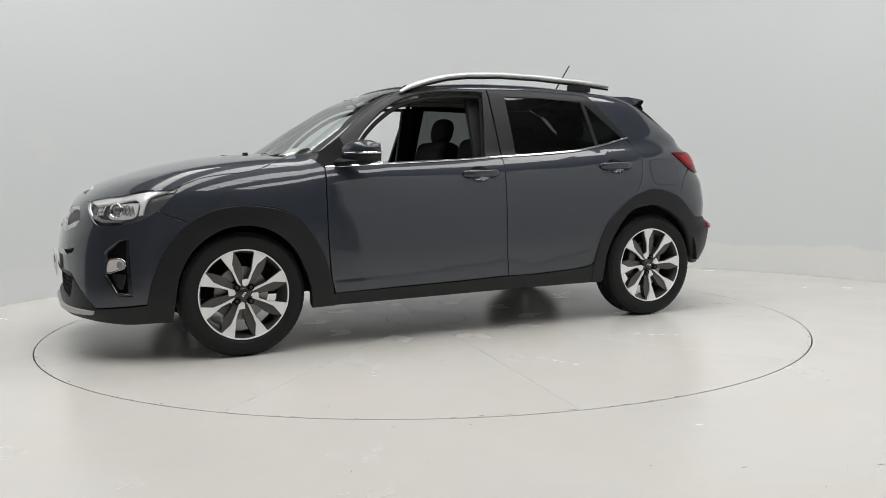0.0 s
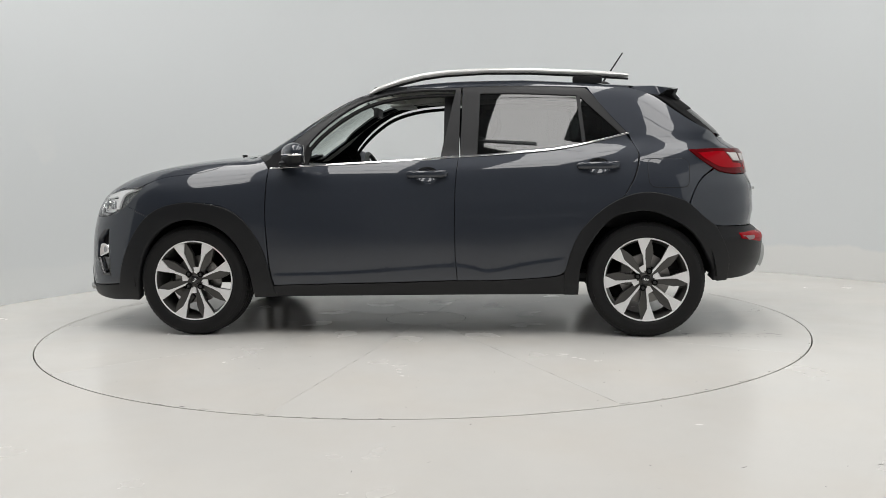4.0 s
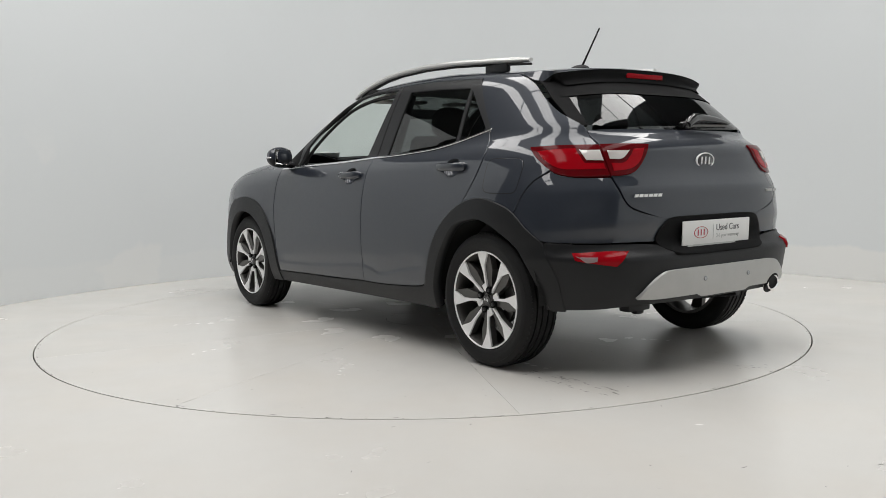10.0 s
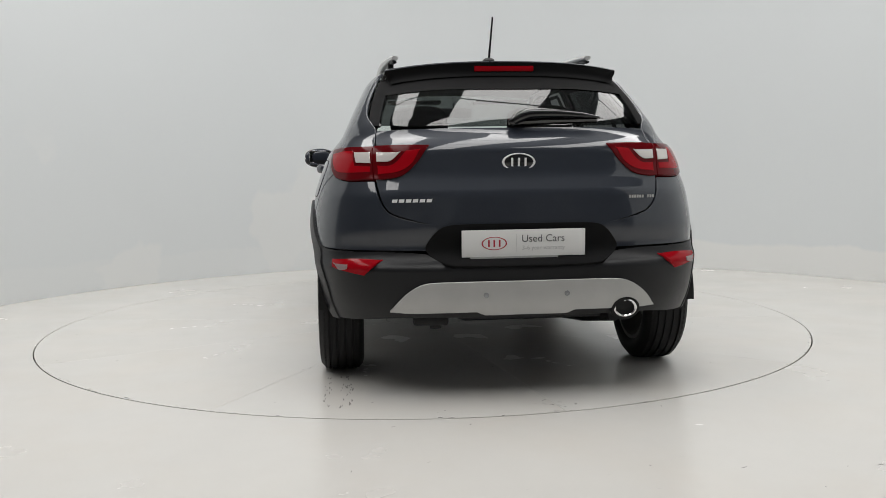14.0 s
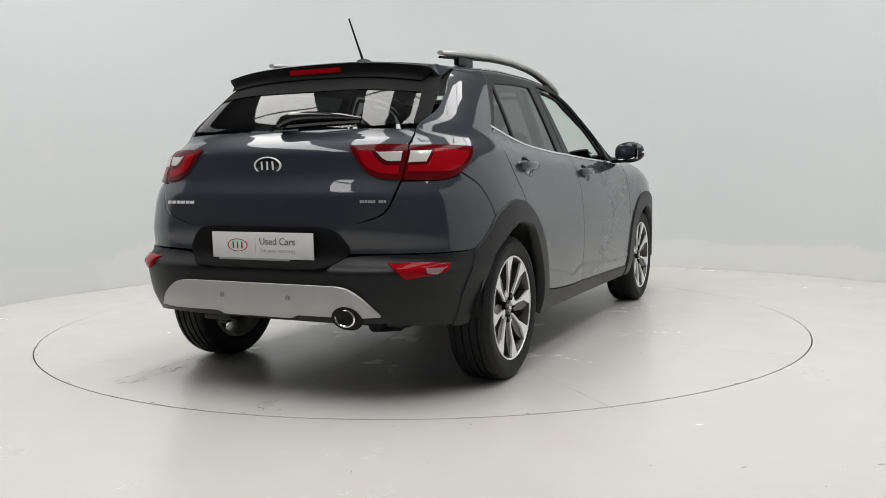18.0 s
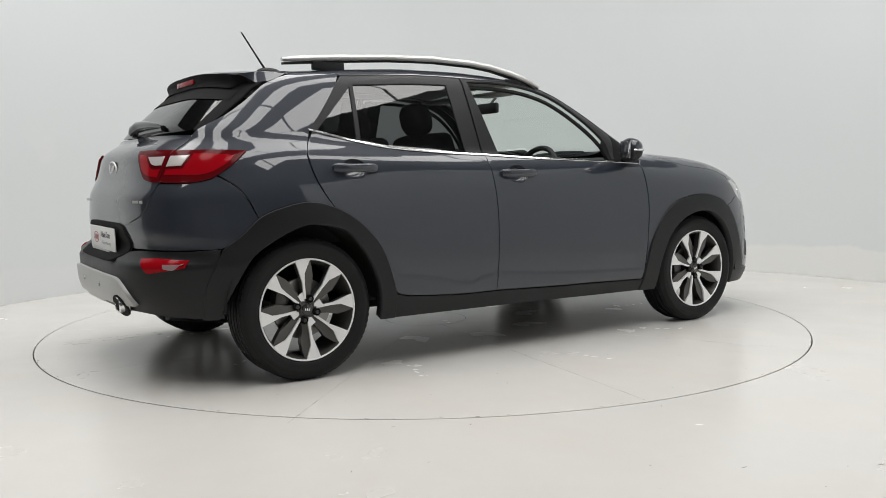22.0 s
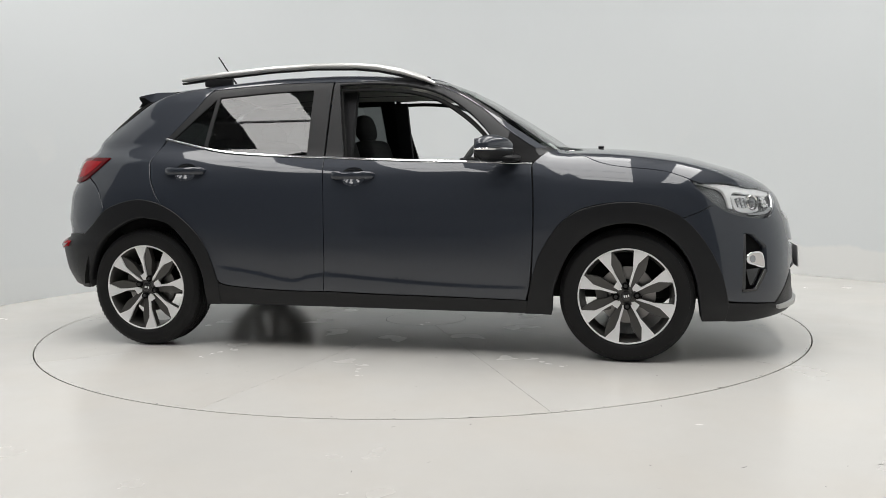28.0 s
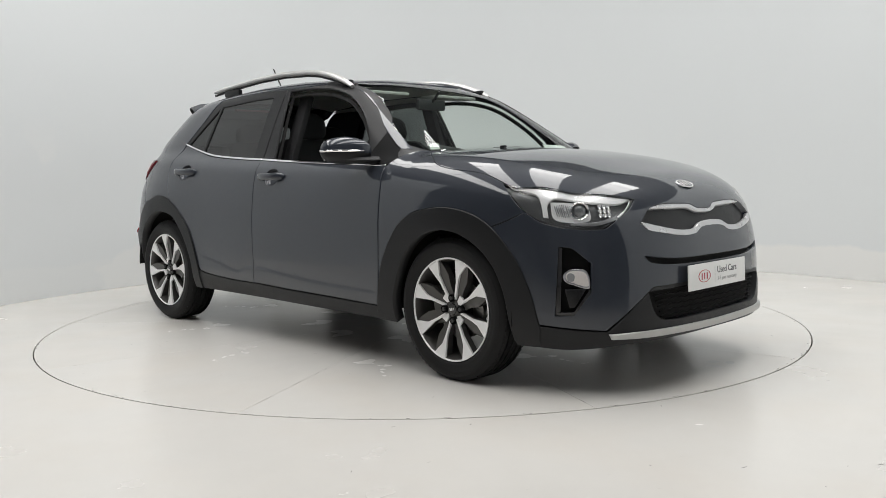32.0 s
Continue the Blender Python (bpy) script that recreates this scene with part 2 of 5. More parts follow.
def meet(o, d, far=3.0, steps=90):
    """Where rays first meet the skin."""
    o, d = np.atleast_2d(o), np.atleast_2d(d)
    ks = np.linspace(0, far, steps)
    p = o[:, None, :] + ks[None, :, None] * d[:, None, :]
    v = shell(p[..., 0], p[..., 1], p[..., 2])
    inside = v < 0
    i = np.where(inside.any(1), inside.argmax(1), np.abs(v).argmin(1))
    lo, hi = ks[np.maximum(i - 1, 0)], ks[i]
    for _ in range(22):
        mid = (lo + hi) / 2
        q = o + mid[:, None] * d
        s = shell(q[:, 0], q[:, 1], q[:, 2]) < 0
        lo, hi = np.where(s, lo, mid), np.where(s, mid, hi)
    return o + lo[:, None] * d


def slope(p):
    """The skin's outward direction."""
    e, g = 2e-4, []
    for k in range(3):
        d = np.zeros(3)
        d[k] = e
        g.append(shell(*(p + d).T) - shell(*(p - d).T))
    g = np.stack(g, 1)
    return g / (np.linalg.norm(g, axis=1)[:, None] + 1e-12)


FRONT_X, REAR_X = 1.2, -1.1


def flatten(view, p):
    """Places on the skin as flat coordinates of a view of it."""
    x, y, z = np.atleast_2d(np.array(p, float)).T
    if view == "side":
        return np.stack([x, z], 1)
    if view == "top":
        return np.stack([x, y], 1)
    if view in ("rear", "front"):
        return np.stack([y, z], 1)
    if view == "slant":
        return np.stack([x, z * 0.75 - y * 0.66], 1)
    if view == "nose":
        return np.stack([np.arctan2(y, x - FRONT_X) * 0.9, z], 1)
    return np.stack([np.arctan2(y, REAR_X - x) * 0.9, z], 1)


def skin(view, uv):
    """The place on the skin for flat coordinates of a view."""
    u, v = uv.T
    o1, z0 = np.ones(len(u)), np.zeros(len(u))
    if view == "side":
        return meet(np.stack([u, 1.3 * o1, v], 1), np.stack([z0, -o1, z0], 1), 1.3)
    if view == "top":
        return meet(np.stack([u, v, 1.8 * o1], 1), np.stack([z0, z0, -o1], 1), 1.3)
    if view == "rear":
        return meet(np.stack([-2.5 * o1, u, v], 1), np.stack([o1, z0, z0], 1), 2.0)
    if view == "front":
        return meet(np.stack([2.6 * o1, u, v], 1), np.stack([-o1, z0, z0], 1), 3.0, 160)
    if view == "slant":
        return meet(np.stack([u, -0.66 * v + 1.8 * 0.75, 0.75 * v + 1.8 * 0.66], 1), np.stack([z0, -0.75 * o1, -0.66 * o1], 1), 2.2)
    c, s = np.cos(u / 0.9), np.sin(u / 0.9)
    if view == "nose":
        return meet(np.stack([FRONT_X + 1.6 * c, 1.6 * s, v], 1), np.stack([-c, -s, z0], 1), 1.6)
    return meet(np.stack([REAR_X - 1.6 * c, 1.6 * s, v], 1), np.stack([c, -s, z0], 1), 1.6)


def sheet(view, poly, off=0.0, depth=0.014, step=0.035, gap=0.0036, holes=(), lip=True, lines=(), edge_r=0.0022):
    """A panel cut out of the skin: vertices, faces and shading normals, with edges turned inwards."""
    outlines = [grown(curve2(poly, step * 0.55), -gap)] + [grown(curve2(h, step * 0.4), gap) for h in holes]
    lo, hi = outlines[0].min(0), outlines[0].max(0)
    gx, gy = np.meshgrid(np.arange(lo[0], hi[0], step), np.arange(lo[1], hi[1], step * 0.87))
    gx = gx + (np.arange(gx.shape[0]) % 2)[:, None] * step / 2
    g = np.stack([gx.ravel(), gy.ravel()], 1)
    keep = within(g, outlines[0])
    for h in outlines[1:]:
        keep &= ~within(g, h)
    edge = np.concatenate(outlines)
    g = g[keep]
    if len(g):
        near = np.array([np.min(np.sum((edge - q) ** 2, 1)) for q in g])
        g = g[near > (step * 0.36) ** 2]
    for ln in lines:
        ln = np.array(ln, float)
        ln = ln[within(ln, outlines[0])]
        ln = ln[np.array([np.min(np.sum((edge - q) ** 2, 1)) for q in ln]) > (step * 0.2) ** 2]
        far = np.array([np.min(np.sum((ln - q) ** 2, 1)) for q in g])
        g = np.concatenate([g[far > 1e-5], ln])
    pts = np.concatenate([edge, g]) if len(g) else edge
    edges, base = [], 0
    for o in outlines:
        n = len(o)
        edges += [(base + i, base + (i + 1) % n) for i in range(n)]
        base += n
    vs, _, fs, *_ = mathutils.geometry.delaunay_2d_cdt([Vector(q) for q in pts], edges, [], 0, 1e-6)
    uv = np.array([tuple(v) for v in vs])
    fs = np.array([f for f in fs if len(f) == 3])
    mid = uv[fs].mean(1)
    ok = within(mid, outlines[0])
    for h in outlines[1:]:
        ok &= ~within(mid, h)
    fs = fs[ok]
    P = skin(view, uv)
    N = slope(P)
    # faces look outwards
    a, b, c = P[fs[:, 0]], P[fs[:, 1]], P[fs[:, 2]]
    flip = np.sum(np.cross(b - a, c - a) * N[fs].mean(1), 1) < 0
    fs[flip] = fs[flip][:, ::-1]
    P = P + N * off
    verts, norms, faces = [*P], [*N], [tuple(f) for f in fs]
    if lip:
        count = {}
        for f in faces:
            for i in range(3):
                e = (f[i], f[(i + 1) % 3])
                count[e] = count.get(e, 0) + 1
        rim = [e for e in count if (e[1], e[0]) not in count]
        made = {}
        for a, b in rim:
            t = P[b] - P[a]
            out = np.cross(t, N[a])
            out /= np.linalg.norm(out) + 1e-12
            for k in (a, b):
                made.setdefault(k, []).append(out)
        ids = {}
        for k, outs in made.items():
            out = np.mean(outs, 0)
            out /= np.linalg.norm(out) + 1e-12
            r = edge_r
            ids[k] = len(verts)
            verts += [P[k] + out * r * 0.6 - N[k] * r * 0.5, P[k] + out * r * 0.8 - N[k] * depth]
            norms += [(out + N[k]) / 1.414, out]
        for a, b in rim:
            i, j = ids[a], ids[b]
            faces += [(b, a, i, j), (j, i, i + 1, j + 1)]
    return np.array(verts), faces, np.array(norms)


def panel(name, view, poly3, material, parent, label="", mirror=False, **kw):
    """A skin panel from places on its outline; a fourth value 1 keeps a corner sharp."""
    def flat(poly):
        q = flatten(view, [p[:3] for p in poly])
        return [(*w, 1) if len(p) > 3 and p[3] else tuple(w) for w, p in zip(q, poly)]
    holes = [flat(h) for h in kw.pop("holes", ())]
    v, f, n = sheet(view, flat(poly3), holes=holes, **kw)
    if mirror:
        v, n = v * (1, -1, 1), n * (1, -1, 1)
        f = [t[::-1] for t in f]
    return link(name, v, f, material, parent, label, n)


def S(*pts):
    """Side-view corners (x, z[, sharp]) with a nominal width."""
    return [(p[0], 0.8, p[1], *p[2:]) for p in pts]


def both(fn):
    """Do fn for the left side and for the right one."""
    return [fn(False), fn(True)]


def flip_y(poly):
    return [(p[0], -p[1], *p[2:]) for p in poly]


def full(half):
    """An outline across the car from its left half, which starts and ends near the middle line."""
    return list(half) + [q for q in reversed(flip_y(half)) if abs(q[1]) > 1e-4]


# ---------------------------------------------------------------- the booth
def ring_sheet(r0, r1, z, seg, cx=0.0, cy=0.0, name="floor", material=None, parent=None, drop=0.02):
    """A flat ring with a short skirt down at its inner and outer edge."""
    bm = bmesh.new()
    lathe(bm, [(z - drop, r0), (z - 0.0015, r0), (z, r0 + 0.0015), (z, r1 - 0.0015), (z - 0.0015, r1), (z - drop, r1)] if r0 > 0 else
          [(z, 0.0001), (z, r1 - 0.0015), (z - 0.0015, r1), (z - drop, r1)], seg, "z", (cx, cy, 0))
    return part(name, bm, material, parent)


def floor_paint(name, base):
    """Glossy pale floor paint, scuffed and slightly stained."""
    m = bpy.data.materials.new(name)
    m.use_nodes = True
    t = m.node_tree
    b = t.nodes["Principled BSDF"]
    co = t.nodes.new("ShaderNodeTexCoord")

    def nz(scale, detail, lo, hi, a, c):
        n, r = t.nodes.new("ShaderNodeTexNoise"), t.nodes.new("ShaderNodeMapRange")
        n.inputs["Scale"].default_value, n.inputs["Detail"].default_value = scale, detail
        r.inputs["From Min"].default_value, r.inputs["From Max"].default_value = lo, hi
        r.inputs["To Min"].default_value, r.inputs["To Max"].default_value = a, c
        t.links.new(co.outputs["Object"], n.inputs["Vector"])
        t.links.new(n.outputs["Fac"], r.inputs["Value"])
        return r.outputs[0]

    def mul(a, c):
        k = t.nodes.new("ShaderNodeMath")
        k.operation = "MULTIPLY"
        t.links.new(a, k.inputs[0])
        t.links.new(c, k.inputs[1])
        return k.outputs[0]
    v = mul(mul(nz(0.8, 3, .2, .8, .97, 1.02), nz(9, 5, .2, .8, .985, 1.01)), nz(26, 6, .22, .32, .95, 1.0))
    s = t.nodes.new("ShaderNodeVectorMath")
    s.operation = "SCALE"
    mx = t.nodes.new("ShaderNodeMix")
    mx.data_type = "RGBA"
    mx.inputs["A"].default_value = (*base, 1)
    mx.inputs["B"].default_value = (base[0] * 0.99, base[1] * 0.955, base[2] * 0.915, 1)
    t.links.new(nz(1.7, 5, .45, .75, 0, .55), mx.inputs["Factor"])
    t.links.new(mx.outputs["Result"], s.inputs[0])
    t.links.new(v, s.inputs["Scale"])
    t.links.new(s.outputs[0], b.inputs["Base Color"])
    t.links.new(nz(2.2, 5, .15, .85, .20, .30), b.inputs["Roughness"])
    bp = t.nodes.new("ShaderNodeBump")
    bp.inputs["Strength"].default_value, bp.inputs["Distance"].default_value = 0.03, 0.003
    t.links.new(nz(3, 2, 0, 1, 0, 1), bp.inputs["Height"])
    t.links.new(bp.outputs[0], b.inputs["Normal"])
    return m


FLOOR = floor_paint("pale_floor_paint", (0.685, 0.670, 0.640))


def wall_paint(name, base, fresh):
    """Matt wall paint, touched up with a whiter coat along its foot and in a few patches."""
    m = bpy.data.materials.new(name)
    m.use_nodes = True
    t = m.node_tree
    b = t.nodes["Principled BSDF"]
    b.inputs["Roughness"].default_value = 0.72
    geo, sep = t.nodes.new("ShaderNodeTexCoord"), t.nodes.new("ShaderNodeSeparateXYZ")
    t.links.new(geo.outputs["Object"], sep.inputs[0])

    def nz(scale, detail):
        n = t.nodes.new("ShaderNodeTexNoise")
        n.inputs["Scale"].default_value, n.inputs["Detail"].default_value = scale, detail
        t.links.new(geo.outputs["Object"], n.inputs["Vector"])
        return n.outputs["Fac"]

    def ramp(v, a, c, lo=0.0, hi=1.0):
        r = t.nodes.new("ShaderNodeMapRange")
        r.inputs["From Min"].default_value, r.inputs["From Max"].default_value = a, c
        r.inputs["To Min"].default_value, r.inputs["To Max"].default_value = lo, hi
        t.links.new(v, r.inputs["Value"])
        return r.outputs[0]

    def math2(op, a, c):
        k = t.nodes.new("ShaderNodeMath")
        k.operation = op
        for i, v in enumerate((a, c)):
            if isinstance(v, float):
                k.inputs[i].default_value = v
            else:
                t.links.new(v, k.inputs[i])
        return k.outputs[0]
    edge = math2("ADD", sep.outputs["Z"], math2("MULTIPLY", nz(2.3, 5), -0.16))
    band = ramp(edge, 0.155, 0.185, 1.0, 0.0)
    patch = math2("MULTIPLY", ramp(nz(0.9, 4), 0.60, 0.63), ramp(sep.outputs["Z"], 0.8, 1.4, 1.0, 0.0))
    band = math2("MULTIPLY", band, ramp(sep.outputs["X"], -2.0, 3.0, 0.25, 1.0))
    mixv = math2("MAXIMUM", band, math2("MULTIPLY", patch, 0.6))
    mx = t.nodes.new("ShaderNodeMix")
    mx.data_type = "RGBA"
    mx.inputs["A"].default_value, mx.inputs["B"].default_value = (*base, 1), (*fresh, 1)
    t.links.new(mixv, mx.inputs["Factor"])
    sc = t.nodes.new("ShaderNodeVectorMath")
    sc.operation = "SCALE"
    t.links.new(mx.outputs["Result"], sc.inputs[0])
    t.links.new(math2("MULTIPLY", ramp(nz(0.6, 3), .3, .7, .985, 1.01), ramp(nz(60, 4), .2, .28, .985, 1.0)), sc.inputs["Scale"])
    t.links.new(sc.outputs[0], b.inputs["Base Color"])
    bp = t.nodes.new("ShaderNodeBump")
    bp.inputs["Strength"].default_value, bp.inputs["Distance"].default_value = 0.15, 0.004
    t.links.new(nz(7, 4), bp.inputs["Height"])
    t.links.new(bp.outputs[0], b.inputs["Normal"])
    return m


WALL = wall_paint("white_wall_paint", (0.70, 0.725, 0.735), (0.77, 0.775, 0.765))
CEIL = mat("grey_ceiling", (0.30, 0.31, 0.32), 0.8, 0, 0, 0.05, 20, 0.0, 0.05, 0.1)
HALL = mat("grey_hall_wall", (0.46, 0.47, 0.49), 0.7, 0, 0, 0.05, 20, 0.0, 0.05, 0.1)
STEEL = mat("painted_steel", (0.75, 0.75, 0.75), 0.45)

RING = 2.266
bm = bmesh.new()
lathe(bm, [(-0.05, RING + 0.0025), (-0.002, RING + 0.0025), (0, RING + 0.0045), (0, 3.0), (0, 3.6), (0, 5.0), (0, 9.0)], 160, "z")
floor_slab = part("floor", bm, FLOOR, None)
tagged(floor_slab, "glossy off-white painted floor of the round booth", "floor", kind="structure")
bm = bmesh.new()
lathe(bm, [(-0.045, 0.0001), (-0.045, RING + 0.02)], 96, "z")
tagged(part("turntable_pit", bm, SHADOW, None), "dark pit under the turntable's rim gap", "floor", kind="structure")

turntable = new("turntable")
tagged(turntable, "round off-white painted turntable flush with the floor", "turntable")
HUBR = 0.252
bm = bmesh.new()
lathe(bm, [(-0.0020, HUBR + 0.002), (-0.0020, RING - 0.0045), (-0.044, RING - 0.0045)], 160, "z")
tagged(part("deck_base", bm, FLOOR, turntable), "base sheet under the deck plates")


def deck_plate():
    """One of ten equal sector plates with softly worn edges."""
    bm = bmesh.new()
    half, g = radians(18), 0.0005
    rings = []
    for dz, inset in ((-0.0016, 0.0), (-0.0004, 0.0), (0.0, 0.0007)):
        pts = []
        for r, sgn in ((HUBR + 0.003 + inset, 1), (RING - 0.004 - inset, -1)):
            a = half - (g + inset) / r
            for k in range(17):
                b = sgn * a * (1 - 2 * k / 16)
                pts.append(bm.verts.new((r * math.cos(b), r * math.sin(b), dz)))
        rings.append(pts)
    for p, q in zip(rings, rings[1:]):
        for i in range(len(p)):
            j = (i + 1) % len(p)
            bm.faces.new((p[i], p[j], q[j], q[i]))
    n = 17
    top = rings[-1]
    for k in range(n - 1):
        bm.faces.new((top[k], top[k + 1], top[2 * n - 2 - k], top[2 * n - 1 - k]))
    return part("deck_plate", bm, FLOOR, turntable, "sector plate of the deck", smooth=False)


first = deck_plate()
for k in range(10):
    o = first if k == 0 else new("deck_plate", first.data)
    o.parent = turntable
    tagged(o, "sector plate of the deck")
    o.matrix_basis = pose(0, 0, 0, 0, 0, 27 + 36 * k)
bm = bmesh.new()
disc = bm.faces.new([bm.verts.new((HUBR * math.cos(k * math.pi / 48), HUBR * math.sin(k * math.pi / 48), 0)) for k in range(96)])
skirt = bmesh.ops.extrude_face_region(bm, geom=[disc])
bmesh.ops.translate(bm, vec=(0, 0, -0.005), verts=[v for v in skirt["geom"] if isinstance(v, bmesh.types.BMVert)])
hub_ob = part("hub_cover", bm, FLOOR, turntable, smooth=False)
tagged(hub_ob, "round cover plate at the turntable's middle")

WALL_A0, WALL_A1 = -57.0, 190.0
# the booth's round wall, open towards the camera, with a worn skirting
bm = bmesh.new()
A0, A1, SEG = radians(WALL_A0), radians(WALL_A1), 220
for r_in, r_out, z0, z1 in ((BOOTH_R, BOOTH_R + 0.12, 0.0, 3.1),):
    rows = []
    for k in range(SEG + 1):
        a = A0 + (A1 - A0) * k / SEG
        rows.append([bm.verts.new((BOOTH[0] + r * math.cos(a), BOOTH[1] + r * math.sin(a), z)) for r, z in ((r_in, z0), (r_in, 0.45), (r_in, 1.5), (r_in, z1), (r_out, z1), (r_out, z0))])
    for p, q in zip(rows, rows[1:]):
        for i in range(5):
            bm.faces.new((p[i], p[i + 1], q[i + 1], q[i]))
    bm.faces.new(rows[0])
    bm.faces.new(rows[-1][::-1])
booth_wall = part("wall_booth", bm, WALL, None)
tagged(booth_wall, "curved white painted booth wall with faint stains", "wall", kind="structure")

HALL_DARK = mat("dark_hall_wall", (0.23, 0.235, 0.245), 0.7, 0, 0, 0.05, 20, 0.0, 0.05, 0.1)
bm = bmesh.new()
for x0, x1, y0, y1 in ((-8.9, 8.9, 8.88, 9.0), (-9.0, -8.9, -9, 9), (8.9, 9.0, -9, 9)):
    box(bm, ((x0 + x1) / 2, (y0 + y1) / 2, ROOM_H / 2), (x1 - x0, y1 - y0, ROOM_H))
tagged(part("wall_hall", bm, HALL_DARK, None, smooth=False), "dark grey walls of the hall round the booth", "wall", kind="structure")
bm = bmesh.new()
box(bm, (0, -8.94, ROOM_H / 2), (17.8, 0.12, ROOM_H))
hall_back = part("wall_hall_back", bm, HALL, None, smooth=False)
tagged(hall_back, "grey hall wall opposite the booth, unseen, with dark panels added for reflections", "wall", kind="structure")
# unseen dark panels, added to break up the reflections in the car's sides
for x0, x1, z0, z1 in ((-5.6, -3.1, 0.0, 1.0), (-5.6, -3.1, 1.35, 2.6), (-1.9, 0.1, 0.0, 0.8), (-1.9, 0.1, 1.15, 2.3), (1.1, 2.3, 0.0, 2.2), (3.4, 6.2, 0.0, 0.9), (3.4, 6.2, 1.25, 2.5)):
    bm = bmesh.new()
    box(bm, ((x0 + x1) / 2, -8.87, (z0 + z1) / 2), (x1 - x0, 0.03, z1 - z0), 0.006)
    part("doorway_panel", bm, HALL_DARK, hall_back)
bm = bmesh.new()
box(bm, (0, 0, ROOM_H + 0.1), (18, 18, 0.2))
for k in range(6):
    box(bm, (0, 0, 0), (8.2, 0.03, 0.05), 0, pose(-0.2 + 0.26 * (k * 1.25 - 4.2), k * 1.25 - 4.6, ROOM_H - 0.12, 0, 0, -15))
tagged(part("ceiling", bm, CEIL, None, smooth=False), "grey ceiling with beams between long light panels", "ceiling", kind="structure")

# ---------------------------------------------------------------- the car
car = new("car")
tagged(car, "dark grey crossover car with black cladding and lowered front windows", "car")

# doors
FD = S((.832, .962, 1), (.842, .83), (.845, .68), (.838, .50), (.825, .36), (.808, .293, 1), (.38, .304), (.10, .309), (-.247, .320, 1), (-.237, .495), (-.238, .782), (-.254, 1.008, 1), (.04, .991), (.335, .978), (.62, .970))
CREASE_LINES = [[(x, float(CREASE(x)) + d) for x in np.arange(-.86, .86, .025)] for d in (-.026, -.018, -.009, 0, .014)]
RD = S((-.247, .318, 1), (-.453, .320), (-.70, .333), (-.815, .348), (-.851, .375), (-.894, .482), (-.942, .578), (-1.039, .689), (-1.152, .767), (-1.226, .894), (-1.251, 1.005), (-1.238, 1.053), (-1.19, 1.122, 1), (-.987, 1.074), (-.792, 1.040), (-.468, 1.017), (-.254, 1.008, 1), (-.238, .782), (-.237, .495))
FF_OUT = [(.655, .985, 1), (.705, 1.150), (.535, 1.294), (.355, 1.386), (.160, 1.428), (-.10, 1.438), (-.262, 1.438, 1), (-.256, 1.012, 1)]
FF_IN = [(.632, .985, 1), (.628, 1.085), (.516, 1.214), (.352, 1.328), (.180, 1.384), (-.024, 1.405), (-.228, 1.403, 1), (-.150, 1.008, 1)]
RF_OUT = [(-.262, 1.012, 1), (-.268, 1.432, 1), (-.60, 1.430), (-.965, 1.408, 1), (-1.228, 1.132, 1)]
RF_IN = [(-.362, 1.016, 1), (-.374, 1.376, 1), (-.60, 1.372), (-.930, 1.352, 1), (-1.165, 1.122, 1)]
DOORS = []


def cup_outline(x, z):
    """The mouth of a handle's hollow, in side view."""
    return S(*[(x + .004 + .060 * math.copysign(abs(math.cos(a)) ** .8, math.cos(a)), z - .004 + .044 * math.sin(a)) for a in np.arange(12) * math.pi / 6])


def handle(parent, x, z, m):
    """A slim pull handle across a hollow dish."""
    s = -1 if m else 1
    y = float(skin("side", np.array([[x, z]]))[0][1])
    bm = bmesh.new()
    rings = []
    for d, k in ((.001, 1.07), (.012, 1.02), (.024, .86), (.032, .58), (.035, .05)):
        a = np.arange(28) * math.pi / 14
        c = np.cos(a)
        mouth = skin("side", np.stack([x + .004 + k * .062 * np.sign(c) * np.abs(c) ** .8, z - .004 + k * .046 * np.sin(a)], 1))
        rings.append([bm.verts.new((float(p[0]), s * (float(p[1]) - d), float(p[2]))) for p in mouth])
    for r, q in zip(rings, rings[1:]):
        for k in range(28):
            bm.faces.new((r[k], r[(k + 1) % 28], q[(k + 1) % 28], q[k]))
    bm.faces.new(rings[-1])
    part("handle_cup", bm, PAINT, parent, "hollow dish behind the handle")
    bm = bmesh.new()
    tube(bm, [(x + .118, s * (y - .006), z - .001), (x + .112, s * (y + .008), z), (x + .088, s * (y + .020), z + .001), (x + .04, s * (y + .028), z + .001), (x, s * (y + .030), z + .001), (x - .04, s * (y + .029), z + .001), (x - .080, s * (y + .023), z + .002), (x - .102, s * (y + .010), z + .003), (x - .108, s * (y - .006), z + .003)],
         [.010, .017, .021, .0195, .019, .0195, .022, .019, .011], 14, (1.0, .55), (0, 1, 0))
    h = part("handle", bm, PAINT, parent, "slim body-coloured pull handle")
    bm = bmesh.new()
    box(bm, (x - .066, s * (y + .0255), z + .002), (.0012, .014, .036), 0)
    part("handle_joint", bm, SHADOW, h)
    return h


